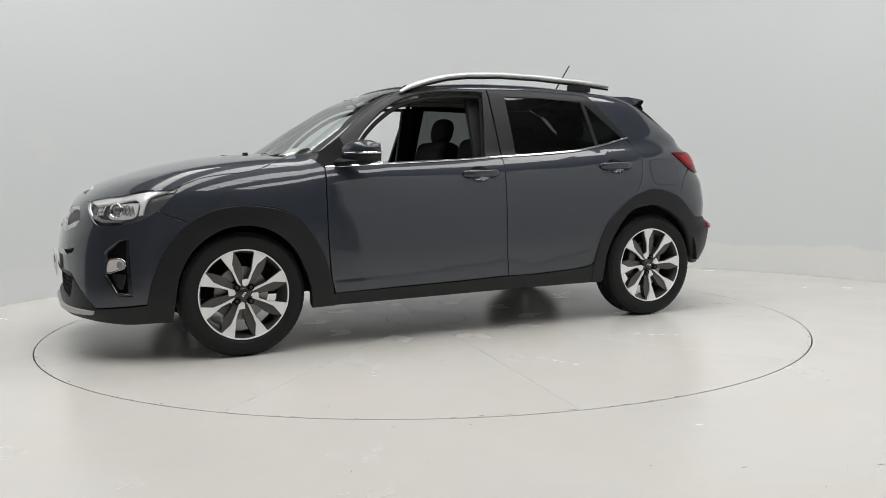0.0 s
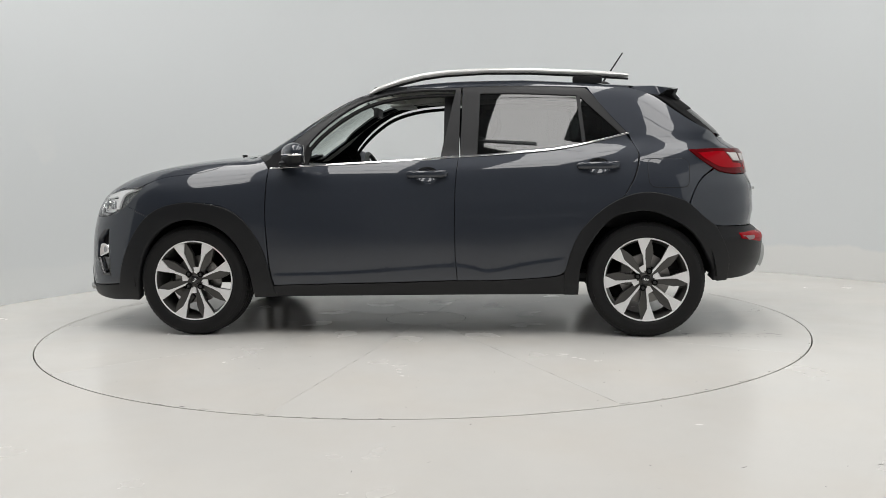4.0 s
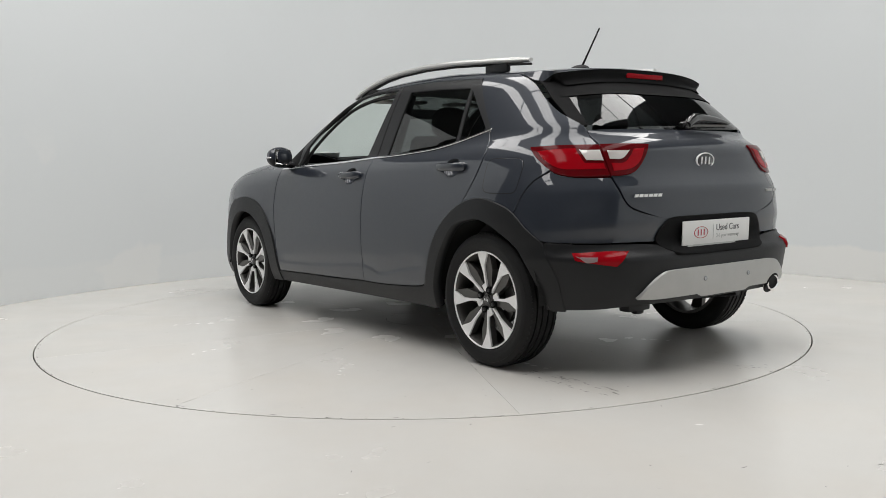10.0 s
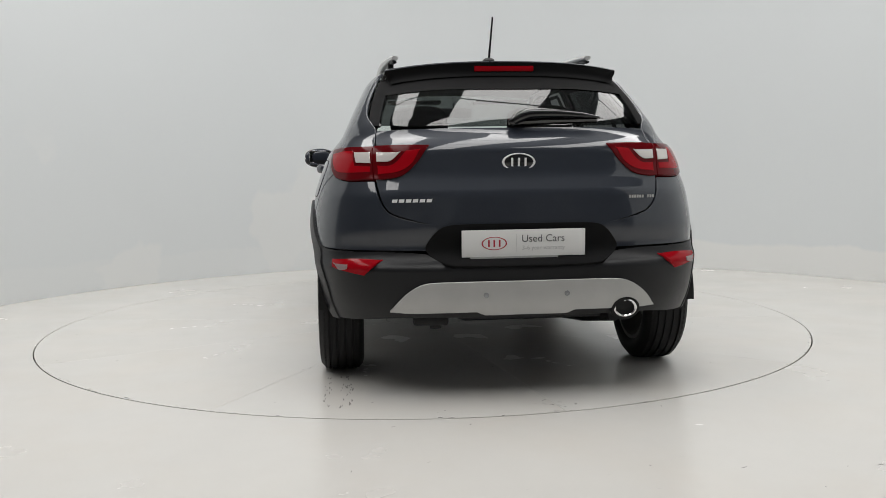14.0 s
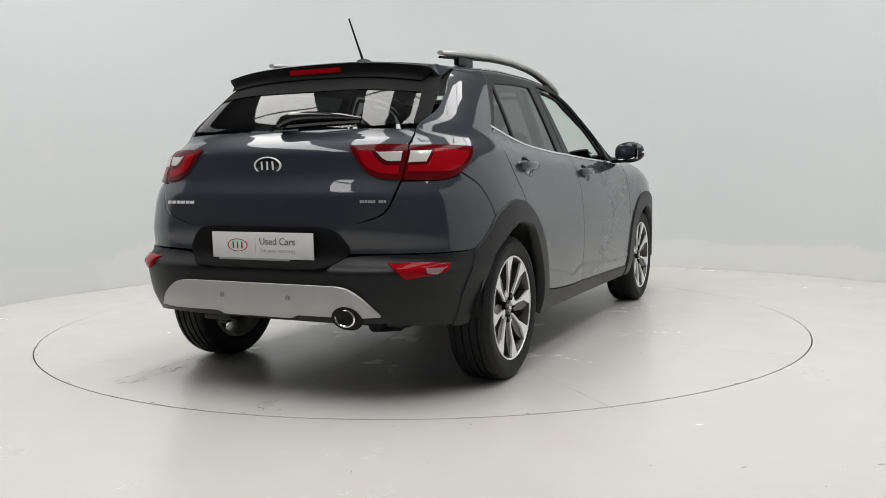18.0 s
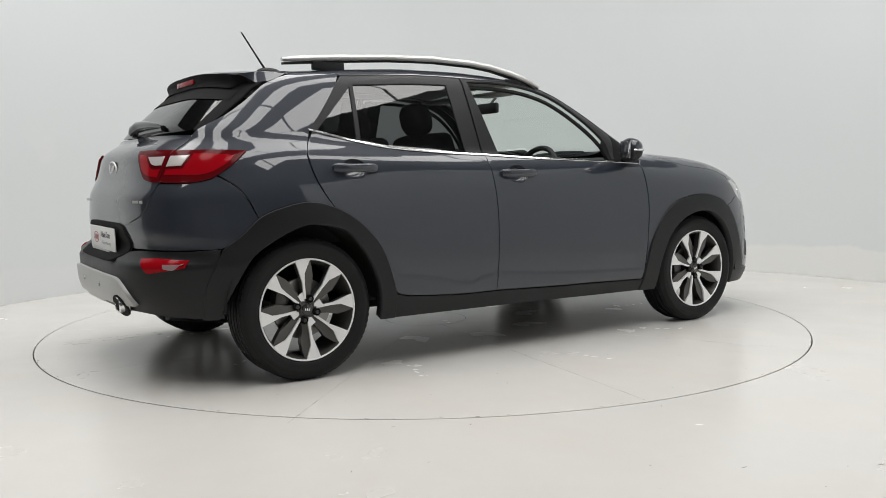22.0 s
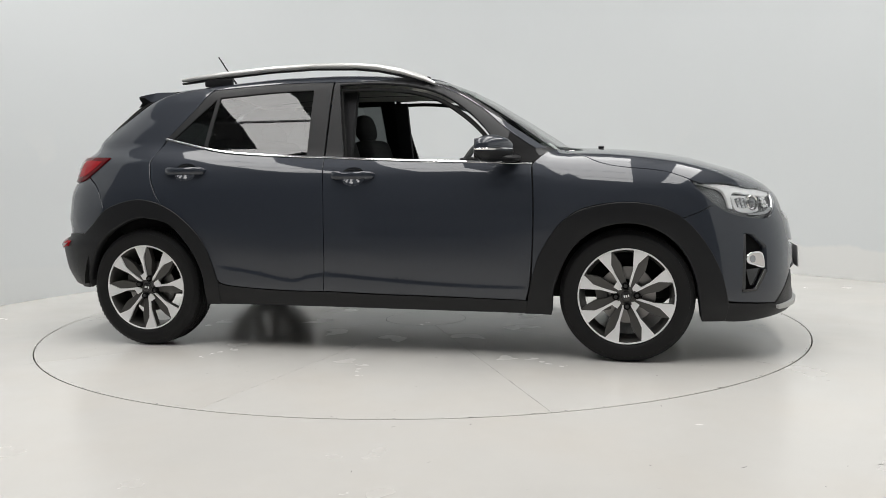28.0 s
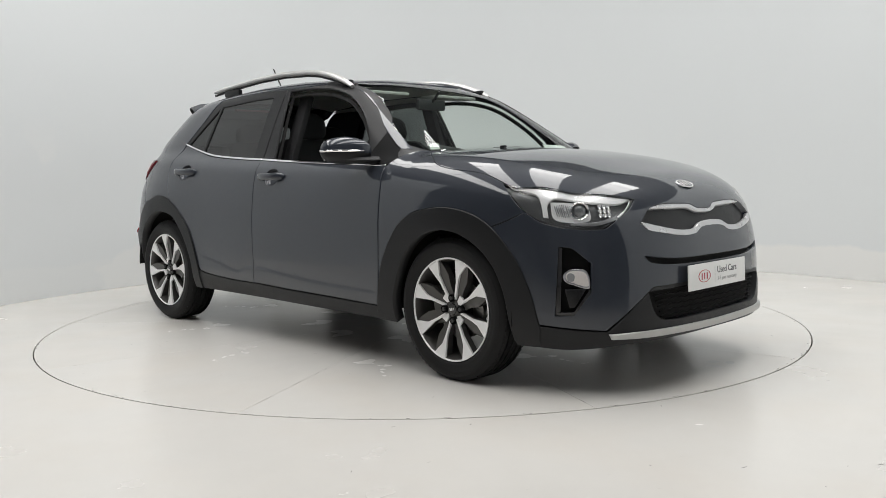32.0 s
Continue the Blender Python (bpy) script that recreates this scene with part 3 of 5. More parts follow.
for m in (False, True):
    d = panel("front_door", "side", FD, PAINT, car, "dark grey front door with its window lowered", mirror=m, lines=CREASE_LINES, holes=[cup_outline(-.085, .915)])
    f = panel("window_frame", "side", S(*FF_OUT, *reversed(FF_IN)), PLASTIC, d, "satin black window frame", mirror=m, off=-.003, step=.03)
    panel("inner_seal", "side", S(*[(a, b, *c) for a, b, *c in FF_IN], *[(x0 * .985 - .004, z0 - .022, *c) for x0, z0, *c in reversed(FF_IN)]), SHADOW, d, mirror=m, off=-.03, step=.03)
    panel("belt_strip", "side", S((.83, .9655, 1), (.62, .9760), (.335, .9870), (.04, .9990), (-.254, 1.0160, 1), (-.254, 1.010, 1), (.04, .993), (.335, .981), (.62, .970), (.83, .960, 1)), CHROME, d, "bright chrome belt strip", mirror=m, off=.003, depth=.006, step=.02, gap=0)
    handle(d, -.085, .915, m)
    panel("inner_lining", "side", S((.50, .967, 1), (.50, .45), (.46, .32), (-.22, .34), (-.22, 1.0, 1)), TRIM, d, mirror=m, off=-.075, step=.06, lip=False)
    DOORS.append(d)
    d = panel("rear_door", "side", RD, PAINT, car, "dark grey rear door with dark privacy glass", mirror=m, lines=CREASE_LINES, holes=[cup_outline(-1.035, .950)])
    panel("window_frame", "side", S(*RF_OUT, *reversed(RF_IN)), PLASTIC, d, "satin black window frame", mirror=m, off=-.003, step=.03)
    panel("window_divider", "side", S((-.916, 1.372, 1), (-.940, 1.372, 1), (-.972, 1.065, 1), (-.946, 1.065, 1)), PLASTIC, d, mirror=m, off=-.003, step=.02)
    panel("window", "side", S((-.360, 1.012, 1), (-.372, 1.380, 1), (-.60, 1.376), (-.928, 1.356, 1), (-.958, 1.058, 1), (-.792, 1.032), (-.468, 1.010)), GLASS_DARK, d, "dark tinted glass", mirror=m, off=-.010, step=.035, lip=False, gap=0)
    panel("quarter_light", "side", S((-.936, 1.358, 1), (-.960, 1.062, 1), (-1.172, 1.116, 1)), GLASS_DARK, d, "dark tinted quarter glass", mirror=m, off=-.010, step=.035, lip=False, gap=0)
    panel("belt_strip", "side", S((-.262, 1.016, 1), (-.468, 1.026), (-.792, 1.050), (-.987, 1.083), (-1.205, 1.133, 1), (-1.205, 1.127, 1), (-.987, 1.077), (-.792, 1.044), (-.468, 1.020), (-.262, 1.010, 1)), CHROME, d, "bright chrome belt strip", mirror=m, off=.003, depth=.006, step=.02, gap=0)
    handle(d, -1.035, .950, m)
    DOORS.append(d)

# black strips behind the shut lines, standing in for the shade inside the gaps
REAR_EDGE = [(-.815, .350), (-.851, .380), (-.894, .482), (-.942, .578), (-1.039, .689), (-1.152, .767), (-1.226, .894), (-1.251, 1.005), (-1.238, 1.053), (-1.195, 1.115)]
for m in (False, True):
    for outline in (S((.795, .31, 1), (.795, .955, 1), (.875, .955, 1), (.875, .31, 1)),
                    S((-.285, .325, 1), (-.285, .995, 1), (-.205, .995, 1), (-.205, .325, 1)),
                    S(*[(x - .026, z - .012) for x, z in REAR_EDGE], *[(x + .026, z + .012) for x, z in reversed(REAR_EDGE)])):
        panel("door_seal", "side", outline, SHADOW, car, "black strip painting the shade inside a door gap", mirror=m, off=-.016, step=.04, lip=False, gap=0)

# plastic cladding
ARCH_F = S((1.760, .285, 1), (1.725, .43), (1.653, .575), (1.550, .693), (1.44, .750), (1.285, .772), (1.10, .744), (.992, .683), (.910, .579), (.862, .48), (.832, .360), (.818, .292, 1), (.80, .228, 1), (.930, .225, 1), (.948, .37), (1.024, .54), (1.14, .640), (1.286, .676), (1.42, .648), (1.54, .556), (1.61, .416), (1.64, .205, 1), (1.745, .205, 1))
ARCH_R = S((-.842, .352, 1), (-.887, .50), (-.950, .615), (-1.07, .725), (-1.194, .785), (-1.317, .800), (-1.490, .752), (-1.590, .668), (-1.665, .610, 1), (-1.735, .45), (-1.735, .310, 1), (-1.676, .310, 1), (-1.645, .403), (-1.55, .57), (-1.43, .655), (-1.316, .701), (-1.24, .703), (-1.107, .668), (-.995, .543), (-.93, .398), (-.918, .240, 1), (-.842, .240, 1))
ROCKER = S((.80, .228, 1), (.818, .288, 1), (.38, .297), (.10, .302), (-.25, .314), (-.453, .314), (-.775, .334), (-.842, .350, 1), (-.842, .240, 1), (-.24, .238), (.37, .232))
for m in (False, True):
    panel("front_arch_cladding", "side", ARCH_F, PLASTIC, car, "black plastic front wheel arch cladding", mirror=m, off=.010, depth=.05, step=.03, gap=.003, edge_r=.007)
    panel("rear_arch_cladding", "side", ARCH_R, PLASTIC, car, "black plastic rear wheel arch cladding", mirror=m, off=.010, depth=.05, step=.03, gap=.003, edge_r=.007)
    panel("rocker_cladding", "side", ROCKER, PLASTIC, car, "black plastic sill cladding", mirror=m, off=.003, depth=.05, step=.04, gap=.0003)

# hood, fenders, pillars, roof
HOOD_L = [(1.085, 0, 1), (1.065, .30, 1), (.985, .56, 1), (.989, .640, 1), (1.08, .725, 1), (1.16, .778, 1), (1.27, .798, 1), (1.46, .798, 1), (1.572, .803, 1), (1.643, .794), (1.732, .739, 1), (1.849, .659, 1), (1.982, .438, 1), (2.018, .25, 1), (2.032, 0, 1)]
hood = panel("hood", "top", full([(a, b, 1.0) for a, b, *c in HOOD_L]), PAINT, car, "dark grey hood with a small oval badge", step=.04, gap=.0012)
EDGE = [tuple(q) for q in skin('top', np.array([(.980, .566), (.985, .644), (1.078, .728), (1.159, .7795), (1.27, .799), (1.46, .799), (1.572, .804)]))]
FENDER = [(.836, .806, .962, 1), (.872, .74, .985), (.93, .63, 1.012), (*EDGE[0], 1), *EDGE[1:-1], (*EDGE[-1], 1), (1.64, .81, .80), (1.690, .811, .758, 1), (1.62, .835, .722), (1.545, .857, .694, 1), (1.44, .868, .750), (1.285, .872, .772), (1.10, .870, .744), (.992, .870, .683), (.910, .868, .579), (.862, .862, .48), (.836, .85, .37, 1), (.842, .866, .50), (.849, .869, .68), (.846, .85, .83)]
def on_view(view, a, b):
    """A place on the skin from its flat coordinates in the side or front view."""
    return tuple(float(c) for c in skin(view, np.array([[a, b]]))[0])


CANT = [(*on_view("front", .672, 1.040), 1), (*on_view("side", .845, 1.040), 1), on_view("side", .80, 1.066), on_view("side", .675, 1.153), on_view("side", .515, 1.282), on_view("side", .34, 1.374), on_view("side", .155, 1.421), (-.10, .585, 1.434), (-.50, .58, 1.436), (-.97, .585, 1.412, 1), (-1.21, .54, 1.40, 1), (-1.22, .50, 1.42, 1), (-.9, .50, 1.443), (-.5, .50, 1.462), (0, .50, 1.456), (.17, .500, 1.430), on_view("front", .530, 1.375), on_view("front", .581, 1.280), on_view("front", .638, 1.135)]
for m in (False, True):
    panel("front_fender", "slant", FENDER, PAINT, car, "dark grey front fender", mirror=m, step=.03, gap=.0024)
    panel("roof_pillar", "slant", CANT, PAINT, car, "dark grey windscreen pillar and roof edge", mirror=m, step=.03)
    panel("pillar_lining", "slant", CANT, LINING, car, "pale pillar lining", mirror=m, off=-.030, step=.05, lip=False)
    panel("pillar_foot", "slant", [(.862, .644, 1.044, 1), (.835, .668, 1.044, 1), (.842, .700, 1.000, 1), (.872, .735, .990), (.93, .635, 1.012), (.982, .572, 1.018, 1), (.945, .600, 1.020)], PLASTIC, car, "black trim at the pillar's foot", mirror=m, off=-.002, step=.02)
    panel("mirror_sail", "side", S((.872, .966, 1), (.61, .976, 1), (.60, 1.07), (.675, 1.150, 1), (.82, 1.062), (.885, 1.005, 1)), PLATE_BLACK, car, mirror=m, off=-.004, step=.03)
roof = panel("roof", "top", [(.255, 0, 1.45), (.235, .30, 1.45), (.17, .492, 1.43, 1), (-.2, .492, 1.46), (-.6, .492, 1.46), (-1.20, .492, 1.43, 1), (-1.27, .25, 1.44), (-1.285, 0, 1.44), (-1.27, -.25, 1.44), (-1.20, -.492, 1.43, 1), (-.6, -.492, 1.46), (-.2, -.492, 1.46), (.17, -.492, 1.43, 1), (.235, -.30, 1.45)], PAINT, car, "dark grey roof", step=.05)
panel("headlining", "top", [(.22, .47, 1.4, 1), (-1.2, .47, 1.4, 1), (-1.2, -.47, 1.4, 1), (.22, -.47, 1.4, 1)], LINING, car, "pale cloth headlining", off=-.035, step=.1, lip=False)
panel("windscreen", "front", full([(1.0, 0, 1.030, 1), (1.0, .30, 1.030), (.88, .680, 1.026, 1), (.7, .644, 1.135), (.45, .585, 1.29), (.25, .508, 1.420, 1), (.25, .30, 1.438), (.25, 0, 1.443)]), GLASS_FRONT, car, "clear green-tinted windscreen", off=-.006, step=.035, lip=False, gap=0)
panel("cowl", "top", [(1.09, 0, 1), (1.07, .30, 1), (.99, .575, 1, 1), (.86, .585, 1, 1), (.94, .30, 1), (.96, 0, 1), (.94, -.30, 1), (.86, -.585, 1, 1), (.99, -.575, 1, 1), (1.07, -.30, 1)], PLASTIC, car, "black cowl grille below the windscreen", off=-.022, step=.05)

# rear quarter, tailgate, rear bumper
def on_rear(y, z):
    """A place on the skin seen square from behind."""
    return tuple(float(c) for c in skin("rear", np.array([[y, z]]))[0])


QUARTER = [(-1.045, .86, .700, 1), (-1.152, .85, .770), (-1.229, .83, .894), (-1.255, .80, 1.005), (-1.242, .79, 1.053), (-1.205, .73, 1.128, 1), (-.975, .585, 1.408, 1), (-1.21, .54, 1.402, 1), (-1.285, .535, 1.375, 1), (-1.36, .553, 1.335), (-1.46, .575, 1.25), (-1.55, .59, 1.19), on_rear(.590, 1.125), (*on_rear(.588, 1.078), 1), (*on_rear(.596, 1.035), 1), (-1.66, .70, 1.036), (-1.525, .765, 1.032, 1), (-1.582, .768, .978), (-1.650, .752, .930, 1), (-1.585, .80, .880), (-1.545, .83, .820), (-1.512, .86, .735, 1), (-1.470, .862, .764), (-1.315, .87, .802), (-1.180, .87, .780)]
GATE_SIDE = [(float(q[0]), float(q[1]), float(q[2])) for q in skin("rear", np.array([(.598, .892), (.578, .811), (.551, .768), (.506, .744), (.42, .722), (.30, .700), (.30, .606)]))]
CORNER = [(-1.517, .86, .732, 1), (-1.550, .83, .818), (-1.590, .80, .876), (-1.655, .752, .924, 1), (-1.674, .746, .910), (-1.75, .69, .893), (*GATE_SIDE[0], 1), *GATE_SIDE[1:5], (*GATE_SIDE[5], 1), (*GATE_SIDE[6], 1), (-1.928, .565, .610), (-1.808, .789, .612), (-1.676, .86, .620), (-1.575, .862, .675)]
for m in (False, True):
    q = panel("quarter_panel", "tail", QUARTER, PAINT, car, "dark grey rear quarter panel", mirror=m, step=.03, gap=.0022)
    panel("bumper_corner", "tail", CORNER, PAINT, car, "dark grey upper bumper corner", mirror=m, step=.03, gap=.0018)
    if not m:
        FLAP = S((-1.300, .968), (-1.335, .982), (-1.49, .980), (-1.518, .955), (-1.512, .845), (-1.49, .828), (-1.335, .830), (-1.305, .852))
        panel("flap_gap", "side", FLAP, SHADOW, q, off=.0008, step=.03, lip=False, gap=-.0036)
        panel("fuel_flap", "side", FLAP, PAINT, q, "fuel filler flap", off=.0020, step=.03, depth=.002, gap=.0008)
    panel("spoiler_side", "rear", [(0, .552, 1.360, 1), (0, .594, 1.26), (0, .622, 1.128, 1), (0, .570, 1.128, 1), (0, .549, 1.22), (0, .505, 1.360, 1)], PLATE_BLACK, car, "black rear window side trim", mirror=m, off=-.005, step=.03)
TAILGATE = full([(0, 0, 1.112, 1), (0, .30, 1.112), (0, .585, 1.106, 1), (0, .588, 1.045), (0, .598, .944), (0, .592, .89), (0, .572, .811), (0, .545, .770), (0, .50, .747), (0, .34, .704), (0, .20, .700, 1), (0, 0, .700)])
gate = panel("tailgate", "rear", TAILGATE, PAINT, car, "dark grey tailgate with a bright oval badge", step=.022)
panel("rear_window", "rear", full([(0, 0, 1.118, 1), (0, .30, 1.118), (0, .572, 1.130, 1), (0, .553, 1.22), (0, .528, 1.325, 1), (0, 0, 1.335)]), GLASS_DARK, gate, "dark tinted rear window", off=-.006, step=.05, lip=False, gap=0)
panel("window_header", "rear", full([(0, 0, 1.290, 1), (0, .30, 1.288), (0, .562, 1.268, 1), (0, .518, 1.372, 1), (0, 0, 1.385)]), PLATE_BLACK, gate, "black band over the rear window", off=-.003, step=.05, lip=False, gap=0)
BUMP = full([(-2, 0, .555, 1), (-2, .25, .558), (-2, .41, .592), (-1.95, .52, .603), (-1.808, .789, .608), (-1.700, .86, .614, 1), (-1.690, .84, .45), (-1.690, .84, .310, 1), (-1.86, .72, .318), (-1.95, .50, .335), (-1.98, 0, .335)])
panel("rear_bumper", "tail", BUMP, PLASTIC, car, "black plastic rear bumper", off=.004, depth=.06, step=.035)
panel("skid_plate", "tail", full([(-2, 0, .488, 1), (-2, .30, .488), (-2, .41, .482), (-2, .485, .446), (-1.97, .560, .372, 1), (-1.99, .47, .366), (-2, .20, .367), (-2, .17, .354), (-2, 0, .354)]), SILVER, car, "silver rear skid plate", off=.022, depth=.05, step=.03)
panel("plate_recess", "rear", full([(0, 0, .716, 1), (0, .28, .714), (0, .345, .695), (0, .400, .622), (0, .375, .575), (0, .30, .545), (0, 0, .540)]), PLATE_BLACK, car, "matt black number plate recess", off=.009, step=.03)

# nose
NOSE = full([(2.02, 0, .802, 1), (2.02, .17, .802), (1.985, .40, .800), (1.983, .450, .804, 1), (1.994, .50, .768), (1.989, .575, .728), (1.958, .640, .688), (1.85, .736, .693), (1.757, .787, .718), (1.692, .811, .758, 1), (1.62, .838, .722), (1.548, .857, .694, 1), (1.653, .84, .575), (1.725, .82, .43), (1.757, .80, .300, 1), (1.87, .73, .289), (1.98, .65, .280, 1), (2.066, .507, .412, 1), (2.08, .46, .447, 1), (2.11, .20, .452), (2.12, 0, .452)])
GRILLE = full([(2.03, 0, .752, 1), (2.03, .06, .756), (2.03, .11, .775), (2.02, .30, .780), (2.03, .40, .765), (2.035, .485, .705, 1), (2.08, .37, .663), (2.09, .25, .648), (2.09, .16, .652), (2.1, .10, .675), (2.1, 0, .680)])
SLOT = full([(2.13, 0, .552, 1), (2.11, .33, .556), (2.07, .50, .577, 1), (2.08, .47, .548), (2.11, .33, .532), (2.13, 0, .528)])
FOG = [(1.827, .763, .621, 1), (1.873, .734, .614, 1), (1.937, .692, .556, 1), (1.940, .695, .44, 1), (1.885, .738, .345, 1), (1.818, .775, .340, 1)]
nose = panel("front_bumper", "nose", NOSE, PAINT, car, "dark grey front bumper", step=.03, depth=.04, gap=.0024, holes=[GRILLE, SLOT, FOG, flip_y(FOG)])
panel("grille", "nose", [(p[0], p[1] * 1.04, p[2] + (.012 if p[2] > .715 else -.012), *p[3:]) for p in GRILLE], PLASTIC, nose, "matt black upper grille", off=-.022, step=.03, lip=False)
panel("intake_slot", "nose", full([(2.1, 0, .57, 1), (2.05, .53, .60, 1), (2.05, .53, .53, 1), (2.1, 0, .51)]), SHADOW, nose, off=-.03, step=.04, lip=False)
up = full([(2.03, 0, .750, 1), (2.03, .06, .754), (2.03, .11, .773), (2.02, .30, .778), (2.03, .395, .768, 1), (2.03, .30, .767), (2.03, .118, .762), (2.03, .066, .744), (2.03, 0, .740)])
dn = full([(2.09, 0, .700, 1), (2.09, .09, .694), (2.09, .15, .671), (2.08, .25, .668), (2.07, .37, .685), (2.035, .478, .710, 1), (2.05, .450, .680), (2.08, .36, .663), (2.09, .25, .648), (2.09, .15, .652), (2.1, .095, .674), (2.1, 0, .680)])
panel("grille_bar", "nose", up, SATIN, nose, "satin chrome upper grille bar", off=-.002, depth=.02, step=.02, gap=0)
panel("grille_bar", "nose", dn, SATIN, nose, "satin chrome lower grille bar", off=.003, depth=.02, step=.02, gap=0)
LOWG = full([(2.12, 0, .454, 1), (2.11, .20, .454), (2.08, .46, .449, 1), (2.068, .507, .412, 1), (1.984, .65, .276, 1), (1.87, .73, .284), (1.757, .80, .295, 1), (1.70, .79, .200, 1), (1.83, .725, .194), (1.95, .64, .205), (2.02, .52, .218), (2.07, .25, .224), (2.08, 0, .224)])
INTAKE = full([(2.117, 0, .438, 1), (2.114, .278, .436), (2.072, .485, .427, 1), (2.085, .448, .335), (2.10, .38, .305), (2.11, .20, .302), (2.12, 0, .302)])
chin = panel("chin_cladding", "nose", LOWG, PLASTIC, car, "black plastic lower front bumper", off=.002, depth=.05, step=.03, holes=[INTAKE])
panel("intake_back", "nose", [(p[0], p[1] * 1.05, p[2] + (.012 if p[2] > .36 else -.012), *p[3:]) for p in INTAKE], SHADOW, chin, off=-.04, step=.05, lip=False)
bm = bmesh.new()
for i in range(6):
    z = .318 + i * .022
    hw = .40 + (.05 * (i / 5))
    ys = np.linspace(-hw, hw, 29)
    pts = skin("front", np.stack([ys, np.full(29, z)], 1)) + np.array((-.018, 0, 0))
    pts[:, 2] += .006 * (np.arange(29) % 2)
    tube(bm, [tuple(p) for p in pts], .0045, 6)
part("intake_mesh", bm, PLATE_BLACK, chin, "black mesh of the lower intake")
panel("chin_lip", "nose", full([(2.11, 0, .270, 1), (2.09, .35, .274), (2.03, .55, .272), (1.985, .645, .268, 1), (1.995, .64, .248, 1), (2.04, .54, .246), (2.09, .35, .246), (2.11, 0, .242)]), SILVER, car, "silver front lip", off=.018, depth=.04, step=.02)
for m in (False, True):
    fb = panel("fog_lamp_recess", "nose", [(p[0], p[1], (p[2] - .48) * 1.08 + .48, *p[3:]) for p in FOG], PLATE_BLACK, nose, "black fog lamp recess", mirror=m, off=-.035, step=.03, lip=False)
    fl = panel("fog_lamp", "nose", [(1.846, .761, .508), (1.872, .742, .532), (1.925, .703, .524), (1.937, .698, .452), (1.879, .742, .466), (1.852, .758, .480)], CHROME, nose, "fog lamp with a chrome rim", mirror=m, off=-.008, depth=.022, step=.015)
    panel("fog_reflector", "nose", [(1.854, .755, .508), (1.874, .740, .525), (1.920, .706, .517), (1.931, .701, .460), (1.880, .741, .473), (1.858, .753, .486)], CLEAR_LENS, fl, "pale fog lamp reflector", mirror=m, off=-.0065, depth=.004, step=.012)
    panel("fog_lens", "nose", [(1.858, .752, .508), (1.872, .742, .517), (1.886, .732, .506), (1.884, .734, .482), (1.870, .745, .478), (1.859, .752, .488)], LAMP_GREY, fl, "round fog lamp lens", mirror=m, off=-.004, depth=.004, step=.01)
    panel("fog_trim", "nose", [(1.938, .696, .436, 1), (1.934, .699, .446, 1), (1.884, .736, .356, 1), (1.824, .772, .352, 1), (1.824, .772, .345, 1), (1.886, .737, .346, 1)], GLOSS_BLACK, nose, "gloss black edge trim", mirror=m, off=.001, depth=.02, step=.012, gap=0)
    panel("recess_bezel", "nose", [(1.829, .762, .618, 1), (1.838, .756, .616, 1), (1.834, .764, .345, 1), (1.820, .774, .343, 1)], GLOSS_BLACK, nose, "gloss black bezel", mirror=m, off=-.006, depth=.02, step=.02, gap=0)
    panel("recess_shelf", "nose", [(1.850, .756, .446, 1), (1.925, .704, .452, 1), (1.886, .734, .375, 1), (1.868, .745, .372, 1)], GLOSS_BLACK, nose, "gloss black triangular shelf", mirror=m, off=-.022, depth=.01, step=.02, gap=0)
HL = [(1.574, .812, .873, 1), (1.64, .797, .868), (1.728, .742, .858), (1.855, .650, .839), (1.978, .445, .811, 1), (1.990, .50, .770), (1.985, .57, .730), (1.955, .635, .692), (1.85, .734, .697), (1.757, .785, .722), (1.688, .811, .761, 1)]
HL_BAR = [(1.60, .806, .869, 1), (1.728, .742, .857), (1.855, .650, .838), (1.974, .452, .810, 1), (1.940, .53, .790), (1.86, .650, .802), (1.775, .715, .816), (1.752, .735, .79), (1.768, .752, .735, 1), (1.750, .766, .738, 1), (1.734, .758, .79), (1.716, .763, .830), (1.65, .79, .852)]
